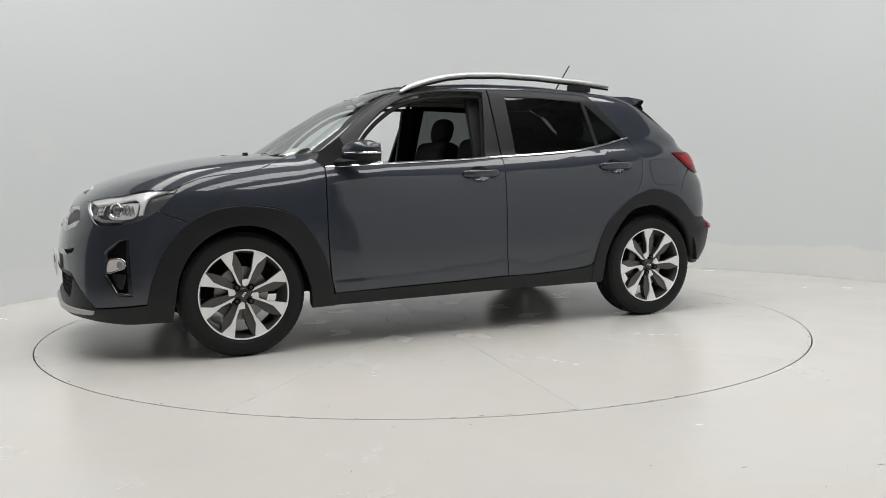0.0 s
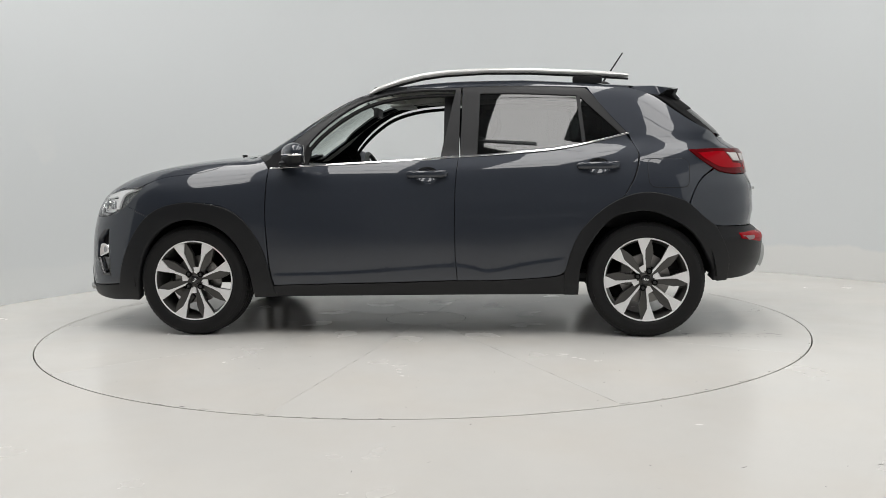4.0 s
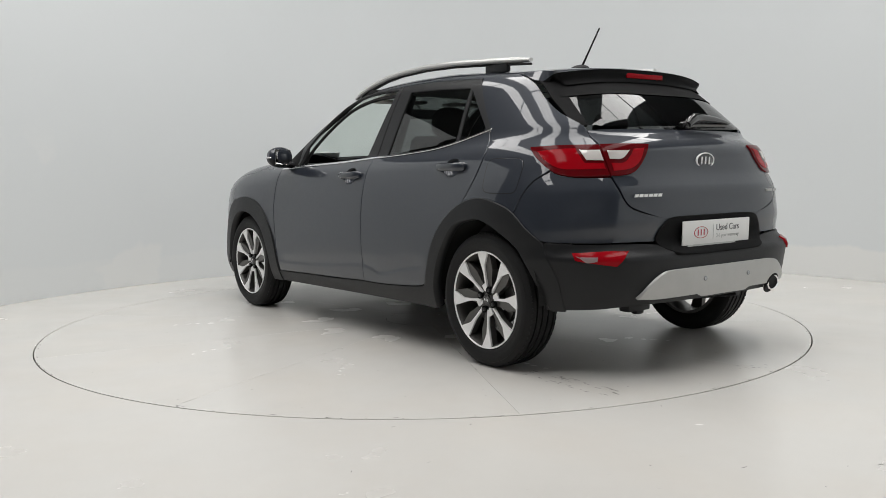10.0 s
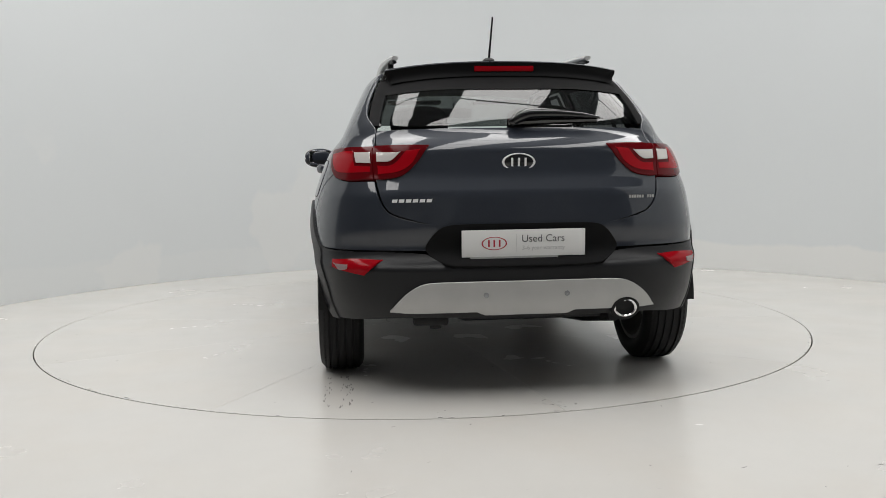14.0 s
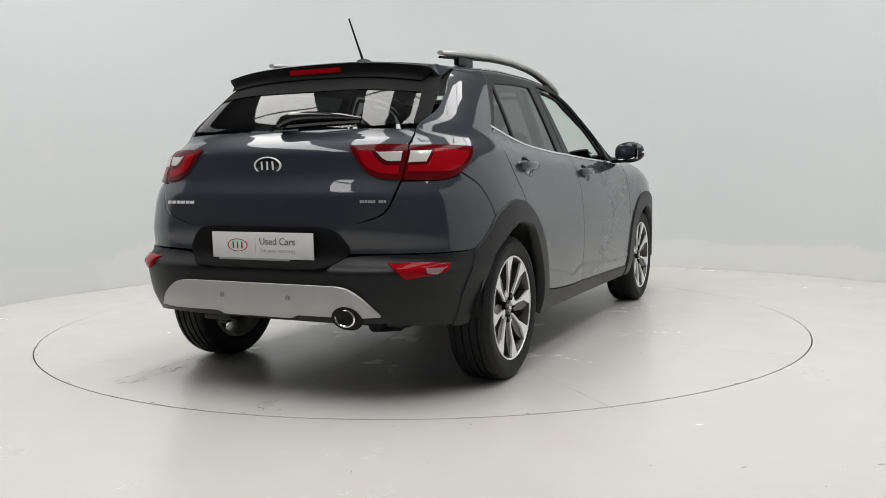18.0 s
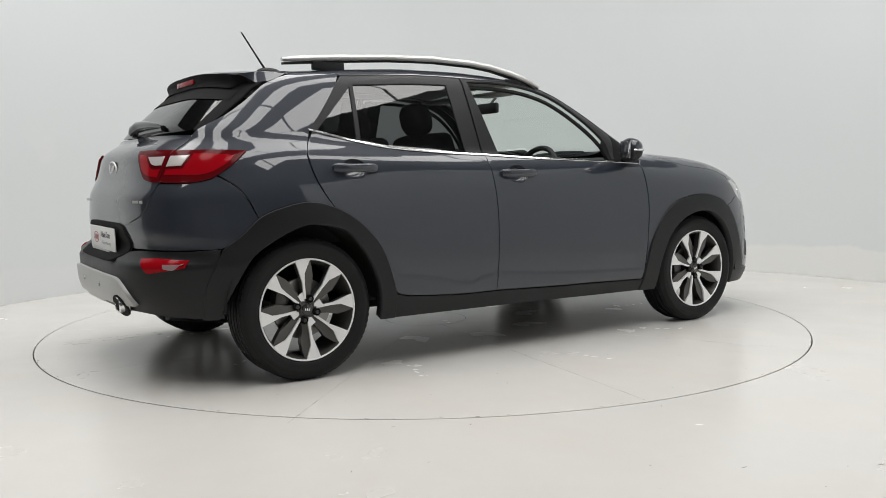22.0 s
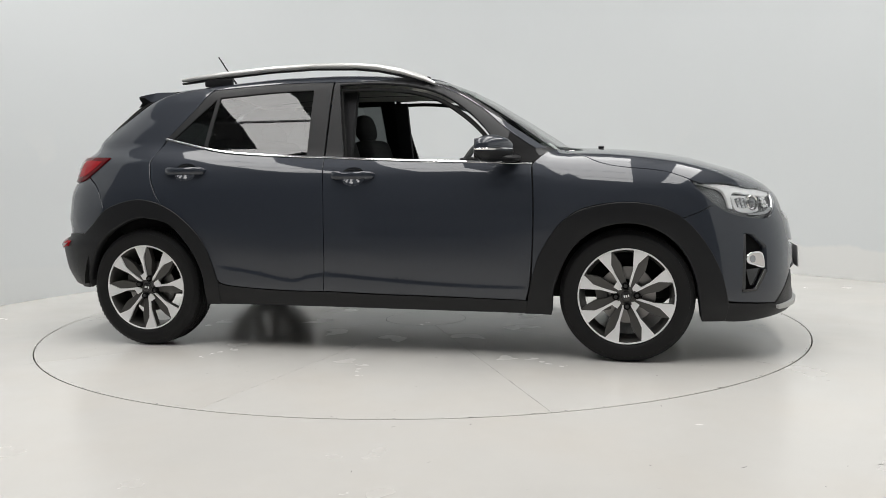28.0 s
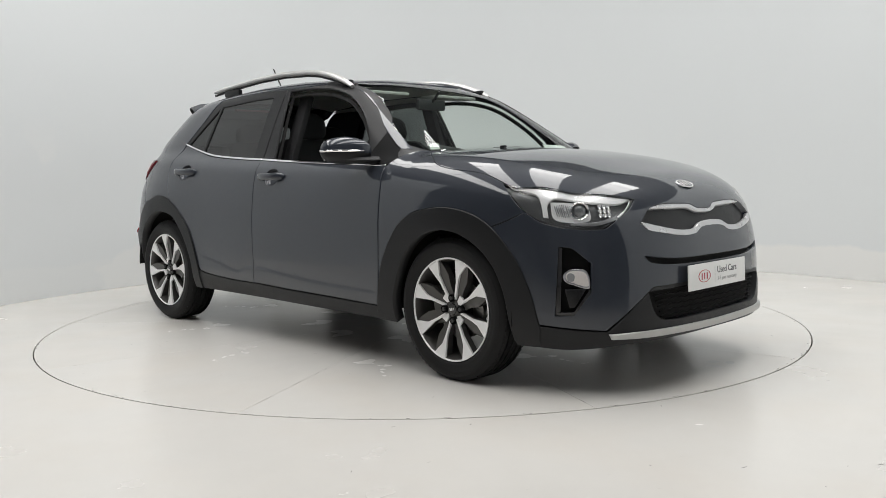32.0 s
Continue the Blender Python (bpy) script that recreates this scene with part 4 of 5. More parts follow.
for m in (False, True):
    h = panel("headlight", "nose", HL, GLASS_LAMP, car, "clear headlight with a chrome brow and projector", mirror=m, off=.001, step=.03, depth=.02)
    panel("lamp_housing", "nose", HL, LAMP_DARK, h, "grey lamp housing", mirror=m, off=-.028, step=.04, lip=False, gap=.0)
    panel("lamp_brow", "nose", HL_BAR, LAMP_BRIGHT, h, "bright brow strip", mirror=m, off=-.010, depth=.015, step=.02, gap=.003)
    s = -1 if m else 1

    def inside_lamp(x, y, z, deep):
        c = skin("nose", flatten("nose", [(x, y, z)]))
        n = slope(c)[0]
        c = c[0] - n * deep
        mm = Matrix.Translation((c[0], s * c[1], c[2])) @ Vector((n[0], s * n[1], n[2] * .3)).to_track_quat("X", "Z").to_matrix().to_4x4()
        return mm
    panel("reflector_bowl", "nose", [(1.766, .742, .808, 1), (1.83, .676, .806), (1.878, .628, .796, 1), (1.884, .628, .730), (1.842, .686, .716), (1.786, .744, .732)], LAMP_BRIGHT, h, "bright chrome reflector", mirror=m, off=-.022, step=.02, depth=.01)
    panel("lamp_sill", "nose", [(1.835, .706, .716, 1), (1.905, .622, .722), (1.955, .545, .748, 1), (1.962, .545, .728, 1), (1.920, .622, .704), (1.850, .712, .704, 1)], LAMP_GREY, h, "pale grey sill strip", mirror=m, off=-.012, step=.02, depth=.012)
    panel("inner_chrome_edge", "nose", [(1.966, .462, .802, 1), (1.976, .452, .803, 1), (1.984, .498, .772), (1.980, .560, .733, 1), (1.974, .560, .738, 1), (1.977, .502, .772)], CHROME, h, "thin chrome edge", mirror=m, off=-.006, step=.015, depth=.01, gap=0)
    bm = bmesh.new()
    lathe(bm, [(-.016, .036), (.004, .038), (.008, .035), (.004, .030), (-.006, .028)], 32, "x")
    pj = part("projector", bm, CHROME, h, "chrome projector ring")
    pj.matrix_basis = inside_lamp(1.850, .656, .766, .016)
    bm = bmesh.new()
    lathe(bm, [(-.008, .029), (.000, .026), (.007, .019), (.011, .010), (.012, .0005)], 28, "x")
    part("projector_lens", bm, PROJECTOR, pj, "glass projector lens")
    for k in range(9):
        bm = bmesh.new()
        box(bm, (0, 0, 0), (.010, .0030, .056 - .003 * abs(k - 4)), .001, pose(0, 0, 0, 18, 0, 0))
        rb = part("reflector_rib", bm, LAMP_GREY if k % 3 == 0 else LAMP_CHROME, h, "ribbed reflector")
        rb.matrix_basis = inside_lamp(1.786 + .0052 * k, .727 - .0056 * k, .766, .019)
    for k in range(9):
        bm = bmesh.new()
        lathe(bm, [(-.006, .0085), (.003, .0085), (.002, .006), (-.002, .0005)], 12, "x")
        rb = part("indicator_cell", bm, LAMP_CHROME, h, "small faceted indicator cell")
        rb.matrix_basis = inside_lamp(1.903 + .010 * (k % 3), .592 - .0155 * (k % 3), .748 + .018 * (k // 3), .016)


# ---------------------------------------------------------------- wheels
def make_wheel():
    w = new("wheel")
    w.parent = car
    tagged(w, "alloy wheel with eight machined blades and dark grey spokes")
    R0 = 0.322
    prof = [(-.088, .234), (-.098, .250), (-.101, .274), (-.094, .298), (-.080, .313), (-.074, .3165)]
    for g in (-.052, -.018, .018, .052):
        prof += [(g - .006, .3215), (g - .005, .314), (g + .005, .314), (g + .006, .3215)]
    prof += [(.074, .3165), (.080, .313), (.090, .302), (.0945, .296), (.0965, .2955), (.1000, .285), (.1015, .274), (.1005, .271), (.0995, .256), (.0955, .2425), (.0900, .2350), (.080, .228), (-.080, .228)]
    bm = bmesh.new()
    lathe(bm, prof, 72, "y", (0, 0, 0), True)
    tyre = part("tyre", bm, RUBBER, w, "black rubber tyre with grooved tread")
    bm = bmesh.new()
    for k in range(72):
        a = 2 * math.pi * k / 72
        for y0, y1 in ((.056, .077), (-.077, -.056)):
            mm = Matrix.Rotation(a, 4, "Y") @ Matrix.Translation((.3145, (y0 + y1) / 2, 0)) @ Matrix.Rotation(radians(14 if y0 > 0 else -14), 4, "X")
            bmesh.ops.create_cube(bm, size=1, matrix=mm @ Matrix.Diagonal((.006, y1 - y0, .017, 1)))
    tagged(part("tread", bm, RUBBER, w), kind="stuff")
    # rim: barrel and bright edge
    bm = bmesh.new()
    lathe(bm, [(.083, .2285), (.0905, .2310), (.0905, .2250), (.082, .2200), (.06, .214), (-.02, .203), (-.085, .212), (-.085, .2285)], 72, "y", (0, 0, 0), True)
    part("rim_barrel", bm, ALLOY_DARK, w)
    bm = bmesh.new()
    lathe(bm, [(.0895, .2325), (.0930, .2312), (.0930, .2262), (.089, .2240), (.085, .2270)], 72, "y", (0, 0, 0), True)
    part("rim_edge", bm, MACHINED, w, "bright machined rim edge")

    def slab(name, outline, y_hub, y_rim, thick, material, angle, label=""):
        """A flat spoke from an outline of (across, along the radius)."""
        bm = bmesh.new()
        def depth(r):
            t = min(max((r - .03) / .185, 0), 1)
            return y_hub + (y_rim - y_hub) * t
        top = [bm.verts.new((a, depth(r), r)) for a, r in outline]
        bot = [bm.verts.new((a, depth(r) - thick, r)) for a, r in outline]
        bm.faces.new(top)
        bm.faces.new(bot[::-1])
        for i in range(len(top)):
            j = (i + 1) % len(top)
            bm.faces.new((top[j], top[i], bot[i], bot[j]))
        ob = part(name, bm, material, w, label, smooth=False)
        ob.matrix_basis = Matrix.Rotation(radians(angle), 4, "Y")
        return ob
    for k in range(8):
        ang = 15 + 45 * k
        blade = [(.0365, .2240), (.0255, .183), (.0105, .128), (.0070, .048), (-.0035, .048), (-.0010, .120), (-.0035, .166), (-.0340, .2240), (-.017, .2268), (0, .2278), (.018, .2268)]
        slab("machined_blade", blade, .070, .090, .010, MACHINED, ang, "machined silver blade")
        spoke = [(.010, .040), (-.028, .040), (-.033, .095), (-.047, .145), (-.044, .185), (-.038, .2180), (0, .2210), (.034, .2180), (.022, .176), (.008, .128)]
        slab("spoke", spoke, .060, .080, .034, ALLOY_DARK, ang, "dark grey spoke")
        if k % 2 == 0:
            slab("hub_wedge", [(.0055, .038), (.0070, .082), (.036, .066), (.021, .040)], .0690, .082, .010, MACHINED, ang, "machined silver wedge at the hub")
    bm = bmesh.new()
    lathe(bm, [(.03, .055), (.058, .055), (.064, .048), (.064, .034), (.07, .031), (.0735, .026), (.0735, .0005)], 40, "y")
    part("hub", bm, ALLOY_DARK, w, "dark hub")
    bm = bmesh.new()
    lathe(bm, [(.0736, .026), (.0775, .024), (.0785, .0005)], 40, "y")
    part("centre_cap", bm, GLOSS_BLACK, w, "gloss black centre cap")
    bm = bmesh.new()
    for dx in (-.010, 0, .010):
        box(bm, (dx, .0790, 0), (.0055, .001, .011))
    part("cap_mark", bm, MACHINED, w)
    for k in range(4):
        a = radians(90 * k + 98)
        bm = bmesh.new()
        at = (.050 * math.cos(a), 0, .050 * math.sin(a))
        lathe(bm, [(.055, .0170), (.0795, .0170), (.0800, .0155), (.0740, .0140), (.0740, .0005)], 20, "y", at)
        pocket = part("bolt_pocket", bm, PLATE_BLACK, w, "black bolt pocket")
        bm = bmesh.new()
        lathe(bm, [(.060, .0100), (.0815, .0100), (.0840, .0080), (.0840, .0045), (.0820, .0035), (.0820, .0005)], 6, "y", at)
        part("wheel_bolt", bm, BOLT, pocket, "dark steel wheel bolt")
    bm = bmesh.new()
    lathe(bm, [(.02, .075), (.022, .138), (.0, .138), (0, .075)], 48, "y", (0, 0, 0), True)
    part("brake_disc", bm, DISC, w, "grey brake disc")
    bm = bmesh.new()
    box(bm, (.115, .012, .02), (.06, .07, .15), .012)
    part("brake_caliper", bm, ALLOY_DARK, w)
    return w


WHEEL_Y = 0.752
wheel = make_wheel()
wheel.matrix_basis = pose(1.29, WHEEL_Y, .320, 0, 51, 0)
for x, y, sp in ((-1.29, WHEEL_Y, -12), (1.29, -WHEEL_Y, 12), (-1.29, -WHEEL_Y, -10)):
    o = copy_thing(wheel, pose(x, y, .320, 0, sp, 0 if y > 0 else 180))
    o.parent = car

# wheel wells and floor pan
for x in (1.27, -1.29):
    for s in (1, -1):
        bm = bmesh.new()
        lathe(bm, [(s * .52, .0005), (s * .52, .36), (s * .55, .375), (s * .845, .378)], 48, "y", (x, 0, .335))
        bmesh.ops.delete(bm, geom=[v for v in bm.verts if v.co.z < (.33 if x < 0 else .28)], context="VERTS")
        part("wheel_well", bm, SHADOW, car, "black wheel arch liner")
bm = bmesh.new()
box(bm, (.13, 0, .30), (3.30, 1.02, .07), .02)
box(bm, (0, 0, .29), (1.62, 1.56, .07), .02)
box(bm, (1.80, 0, .285), (.24, 1.30, .05), .01)
part("floor_pan", bm, SHADOW, car, "black underbody")
bm = bmesh.new()
for x in (1.29, -1.29):
    tube(bm, [(x, -.70, .30), (x, .70, .30)], .045, 10)
tube(bm, [(.4, -.15, .21), (-1.0, -.20, .22), (-1.5, -.38, .25), (-1.8, -.43, .30)], .03, 10)
box(bm, (-1.62, -.15, .33), (.24, .8, .11), .04)
box(bm, (-1.80, .37, .300), (.06, .15, .040), .01)
box(bm, (-1.80, .35, .282), (.04, .05, .040), .01)
part("axle_and_exhaust_pipe", bm, PLASTIC, car)

# ---------------------------------------------------------------- rear details
TLO = [(-1.528, .763, 1.028, 1), (-1.66, .70, 1.033), (*on_rear(.597, 1.032), 1), (*on_rear(.601, .90), 1), (-1.75, .69, .897), (-1.674, .746, .914), (-1.585, .770, .976)]
TLI = [(*on_rear(.592, 1.034), 1), on_rear(.49, 1.036), (*on_rear(.372, 1.034), 1), on_rear(.425, .965), on_rear(.485, .914), on_rear(.555, .899), (*on_rear(.596, .900), 1)]
for m in (False, True):
    a = panel("tail_light", "tail", TLO, RED_DARK, car, "red tail light with a clear reversing lamp", mirror=m, off=.008, depth=.04, step=.02, gap=.001)
    panel("clear_lens", "tail", [(*on_rear(.672, 1.010), 1), (*on_rear(.606, 1.010), 1), (*on_rear(.606, .962), 1), (*on_rear(.666, .964), 1)], CLEAR_LENS, a, "clear lens", mirror=m, off=.0125, depth=.006, step=.02)
    panel("red_lens", "tail", [(-1.57, .757, 1.010, 1), (-1.66, .70, 1.018), (*on_rear(.676, 1.018), 1), (*on_rear(.672, .956), 1), (*on_rear(.608, .953), 1), (*on_rear(.608, .926), 1), (-1.74, .69, .924), (-1.68, .738, .932), (-1.61, .765, .975)], RED, a, mirror=m, off=.0100, depth=.004, step=.02)
    b = panel("tail_light_inner", "tail", TLI, RED_DARK, gate, "red inner tail light with a clear lens", mirror=m, off=.008, depth=.04, step=.02, gap=.001)
    panel("clear_lens", "tail", [(*on_rear(.584, 1.008), 1), (*on_rear(.485, 1.008), 1), on_rear(.530, .970), (*on_rear(.584, .968), 1)], CLEAR_LENS, b, "clear lens", mirror=m, off=.0125, depth=.006, step=.02)
    panel("red_lens", "tail", [(*on_rear(.582, .955), 1), on_rear(.520, .960), (*on_rear(.465, 1.015), 1), (*on_rear(.405, 1.020), 1), on_rear(.445, .958), on_rear(.50, .926), (*on_rear(.582, .915), 1)], RED, b, mirror=m, off=.0100, depth=.004, step=.02)
    r = panel("rear_reflector", "tail", [(-1.785, .765, .566, 1), (-1.88, .66, .572), (-1.930, .565, .568, 1), (-1.920, .635, .513, 1), (-1.80, .757, .538, 1)], RED, car, "red bumper reflector", mirror=m, off=.0125, depth=.02, step=.02)
    panel("clear_lens", "tail", [(-1.795, .750, .554, 1), (-1.86, .685, .552, 1), (-1.868, .695, .536), (-1.842, .730, .530, 1)], SMOKED, r, "small smoked lens", mirror=m, off=.0150, depth=.006, step=.02)
    bm = bmesh.new()
    lathe(bm, [(0, .011), (.004, .010), (.005, .0005)], 20, "x")
    p = part("parking_sensor", bm, LAMP_GREY, car, "small round parking sensor")
    c = skin("rear", np.array([[.165, .432]]))[0]
    p.matrix_basis = pose(c[0] - .0225, c[1] * (-1 if m else 1), c[2], 0, 0, 180)


def bars(name, parent, material, rows, depth=.002):
    """Flat raised marks: rows of (y, z, width, height, lean)."""
    bm = bmesh.new()
    for y, z, w, h, lean in rows:
        v = [bm.verts.new(q) for q in ((0, y - w / 2 - lean * h / 2, z - h / 2), (0, y + w / 2 - lean * h / 2, z - h / 2), (0, y + w / 2 + lean * h / 2, z + h / 2), (0, y - w / 2 + lean * h / 2, z + h / 2))]
        f = bm.faces.new(v)
        e = bmesh.ops.extrude_face_region(bm, geom=[f])
        bmesh.ops.translate(bm, vec=(depth, 0, 0), verts=[k for k in e["geom"] if isinstance(k, bmesh.types.BMVert)])
    return part(name, bm, material, parent, smooth=False)


def oval(name, parent, material, ry, rz, depth, hole=0.0, label=""):
    bm = bmesh.new()
    seg = 48
    pr = [(0, 1), (depth * .7, 1), (depth, .97)] + ([(depth, hole + .02), (depth * .6, hole)] if hole else [(depth, .0005)])
    lathe(bm, pr, seg, "x")
    for v in bm.verts:
        v.co.y *= ry
        v.co.z *= rz
    return part(name, bm, material, parent, label)


def badge(parent, m, ry, rz):
    """An oval badge: a bright ring on black, with plain upright strokes."""
    b = oval("badge", parent, GLOSS_BLACK, ry, rz, .004, 0, "oval badge with a bright rim")
    b.matrix_basis = m
    oval("badge_rim", b, MACHINED, ry * 1.05, rz * 1.06, .006, .86)
    bars("badge_mark", b, MACHINED, [(ry * k, 0, ry * .13, rz * 1.0, 0) for k in (-.42, 0, .42)], .006)
    return b


c = skin("rear", np.array([[0.006, .963]]))[0]
badge(gate, pose(c[0], c[1], c[2], 0, 4, 180), .066, .035)
c = skin("top", np.array([[1.955, 0.0]]))[0]
badge(hood, pose(c[0], c[1], c[2] + .001, 0, -62, 0), .058, .030)
q = skin("rear", np.array([[.45, .812]]))[0]
ch = bars("model_badge", gate, MACHINED, [(-.070 + .028 * k, 0, .021, .013, .25) for k in range(6)], .003)
ch.matrix_basis = pose(q[0] - .004, q[1], q[2], 0, 2, 180 - 6)
tagged(ch, "bright model badge")
q = skin("rear", np.array([[-.50, .815]]))[0]
ch = bars("dealer_badge", gate, SILVER, [(-.045 + .0115 * k, 0, .008, .012, 0) for k in range(10) if k != 6], .002)
ch.matrix_basis = pose(q[0] - .004, q[1], q[2], 0, 2, 180 + 7)
tagged(ch, "small pale dealer lettering")


def lettering(text, size, material, parent, m):
    cu = bpy.data.curves.new("lettering", "FONT")
    cu.body, cu.size, cu.extrude, cu.align_x = text, size, .0006, "LEFT"
    tmp = new("lettering_tmp", cu)
    me = bpy.data.meshes.new_from_object(tmp.evaluated_get(bpy.context.evaluated_depsgraph_get()))
    bpy.data.objects.remove(tmp)
    me.materials.append(material)
    ob = new("lettering", me)
    ob.parent = parent
    ob.matrix_basis = m
    return ob


def show_plate(m, label):
    """A white board in place of a number plate: red oval mark, divider, words and small print."""
    bm = bmesh.new()
    box(bm, (0, 0, 0), (.006, .510, .110), .003)
    p = part("show_plate", bm, WHITE, car, label)
    p.matrix_basis = m
    o = oval("plate_mark", p, INK_RED, .052, .027, .0012, .90)
    o.matrix_basis = pose(.0032, -.122, 0)
    b = bars("plate_mark_strokes", p, INK_RED, [(-.022, 0, .007, .028, 0), (0, 0, .007, .028, 0), (.022, 0, .007, .028, 0)], .001)
    b.matrix_basis = pose(.0032, -.122, 0)
    b = bars("plate_divider", p, INK_PALE, [(-.030, 0, .0012, .07, 0)], .0008)
    b.matrix_basis = pose(.0032, 0, 0)
    lettering("Used Cars", .042, INK, p, pose(.0036, -.010, .004, 90, 0, 90))
    lettering("3-6 year warranty", .0245, INK_PALE, p, pose(.0036, -.008, -.028, 90, 0, 90))
    return p


show_plate(pose(-1.974, .0, .635, 0, 2, 180), "white show plate reading Used Cars in the rear recess")
bm = bmesh.new()
box(bm, (-1.974, .04, .573), (.010, .36, .018), .002)
part("plate_holder", bm, SILVER, car, "pale plate holder edge below the plate")
show_plate(pose(2.140, -.034, .468, 0, -2, 0), "white show plate reading Used Cars on the front bumper")

bm = bmesh.new()
lathe(bm, [(.10, .030), (-.012, .032), (-.016, .036), (-.012, .041), (.10, .041)], 32, "x")
ex = part("exhaust_tip", bm, CHROME, car, "chrome oval exhaust tip")
q = skin("rear", np.array([[-.414, .362]]))[0]
ex.matrix_basis = pose(q[0] - .020, -.414, .362, 0, -6, 0) @ Matrix.Diagonal((1, 1.18, .92, 1))
bm = bmesh.new()
lathe(bm, [(-.005, .0005), (-.005, .0325)], 32, "x")
ex2 = part("exhaust_dark", bm, SHADOW, ex)

panel("exhaust_surround", "rear", [(0, -.414 + .060 * math.cos(k * math.pi / 8), .364 + .045 * math.sin(k * math.pi / 8)) for k in range(16)], SHADOW, car, "black oval round the exhaust tip", off=.0255, depth=.01, step=.02, gap=0)
# spoiler over the rear window
ys = np.linspace(-.53, .53, 33)
vs, fs = [], []
tail = 1.553 - .075 * (np.abs(ys) / .53) ** 3
for i, y in enumerate(ys):
    yy = y
    x_top = -1.255
    zt = float(skin("top", np.array([[x_top, y * .93]]))[0][2])
    ze = 1.418 - .030 * (abs(y) / .53) ** 2.5
    zb = ze - .066
    xb = float(skin("rear", np.array([[y * .955, zb]]))[0][0])
    row = [(x_top, y * .95, zt - .004), (-1.36, y * .98, (zt + ze) / 2 + .006), (-tail[i] + .02, y, ze + .001), (-tail[i], y, ze - .006), (-tail[i] + .004, y, ze - .020), (-tail[i] + .014, y * .985, ze - .038), (xb - .004, y * .955, zb)]
    vs += row
n = 7
for i in range(len(ys) - 1):
    for k in range(n - 1):
        a = i * n + k
        fs.append((a, a + 1, a + n + 1, a + n))
        
sp_top = [f for f in fs if f[0] % n < 3]
sp_bot = [f for f in fs if f[0] % n >= 3]
ends = [tuple(range(n))[::-1], tuple((len(ys) - 1) * n + k for k in range(n))]
spoiler = link("spoiler", vs, sp_top, PAINT, gate, "dark grey roof spoiler with a high brake light")
link("spoiler_underside", vs, sp_bot + ends, PLATE_BLACK, spoiler, "black spoiler underside")
for e, s in ((0, -1), (len(ys) - 1, 1)):
    t0, t1, t2, t3 = vs[e * n:e * n + 4]
    low = [(-1.235, s * .532, 1.398), (-1.315, s * .533, 1.362), (-1.39, s * .545, 1.350), (-1.440, s * .530, ze - .010)]
    q = [(-1.245, s * .527, 1.388), (-1.335, s * .538, 1.340), (-1.40, s * .540, 1.330), (-1.415, s * .530, 1.345)]
    link("spoiler_cheek", [t0, t1, t2, t3] + low, [(0, 1, 5, 4), (1, 2, 6, 5), (2, 3, 7, 6)], PAINT, spoiler, "dark grey spoiler cheek")
    link("spoiler_fin", low + q, [(0, 1, 5, 4), (1, 2, 6, 5), (2, 3, 7, 6)], PLATE_BLACK, spoiler, "black fin below the spoiler")
bm = bmesh.new()
box(bm, (-1.533, 0, 1.386), (.03, .27, .028), .006)
part("high_brake_light", bm, RED, spoiler, "red high brake light")
# wiper
bm = bmesh.new()
tube(bm, [(-1.815, .012, 1.134), (-1.812, -.010, 1.150), (-1.800, -.055, 1.166), (-1.795, -.12, 1.168), (-1.792, -.20, 1.166), (-1.785, -.29, 1.160), (-1.775, -.372, 1.150)], [.022, .030, .030, .026, .022, .016, .007], 12, (.7, .8))
tube(bm, [(-1.790, .03, 1.131), (-1.778, -.15, 1.139), (-1.762, -.36, 1.143)], .014, 8)
lathe(bm, [(.03, .019), (-.008, .019), (-.013, .014), (-.015, .0005)], 20, "x", (-1.805, .005, 1.134))
wp = part("rear_wiper", bm, GLOSS_BLACK, gate, "black rear wiper")
# antenna
bm = bmesh.new()
bmesh.ops.create_uvsphere(bm, u_segments=20, v_segments=12, radius=1, matrix=Matrix.LocRotScale((-1.10, 0, 1.466), None, (.066, .032, .024)))
an = part("antenna", bm, PLASTIC, car, "black roof antenna with a raked rod")
bm = bmesh.new()
tube(bm, [(-1.11, 0, 1.468), (-1.165, 0, 1.548), (-1.243, 0, 1.664)], [.0065, .005, .0042], 8, (1, 1), (0, 1, 0))
part("antenna_rod", bm, PLASTIC, an)

# roof rails
for s in (1, -1):
    xs = [.29, .235, .17, .10, -.03, -.162, -.40, -.66, -1.0, -1.14, -1.225]
    zs = [1.392, 1.420, 1.443, 1.465, 1.494, 1.509, 1.518, 1.512, 1.491, 1.480, 1.473]
    yr = [.545, .538, .53, .522, .512, .505, .50, .495, .485, .478, .472]
    bm = bmesh.new()
    tube(bm, [(x, s * y, z) for x, y, z in zip(xs, yr, zs)], [.014, .022, .026, .027, .026, .025, .025, .025, .025, .024, .016], 14, (1, .62))
    rail = part("roof_rail", bm, RAIL, car, "silver roof rail on black feet")
    bm = bmesh.new()
    tube(bm, [(x, s * y, z - .020) for x, y, z in zip(xs[1:], yr[1:], zs[1:])], [.008, .014, .014, .012, .010, .009, .009, .010, .012, .010], 10, (1, .6))
    box(bm, (.16, s * .525, 1.415), (.20, .030, .036), .010, Matrix())
    box(bm, (-.99, s * .485, 1.450), (.17, .030, .044), .010)
    part("rail_foot", bm, PLASTIC, rail)

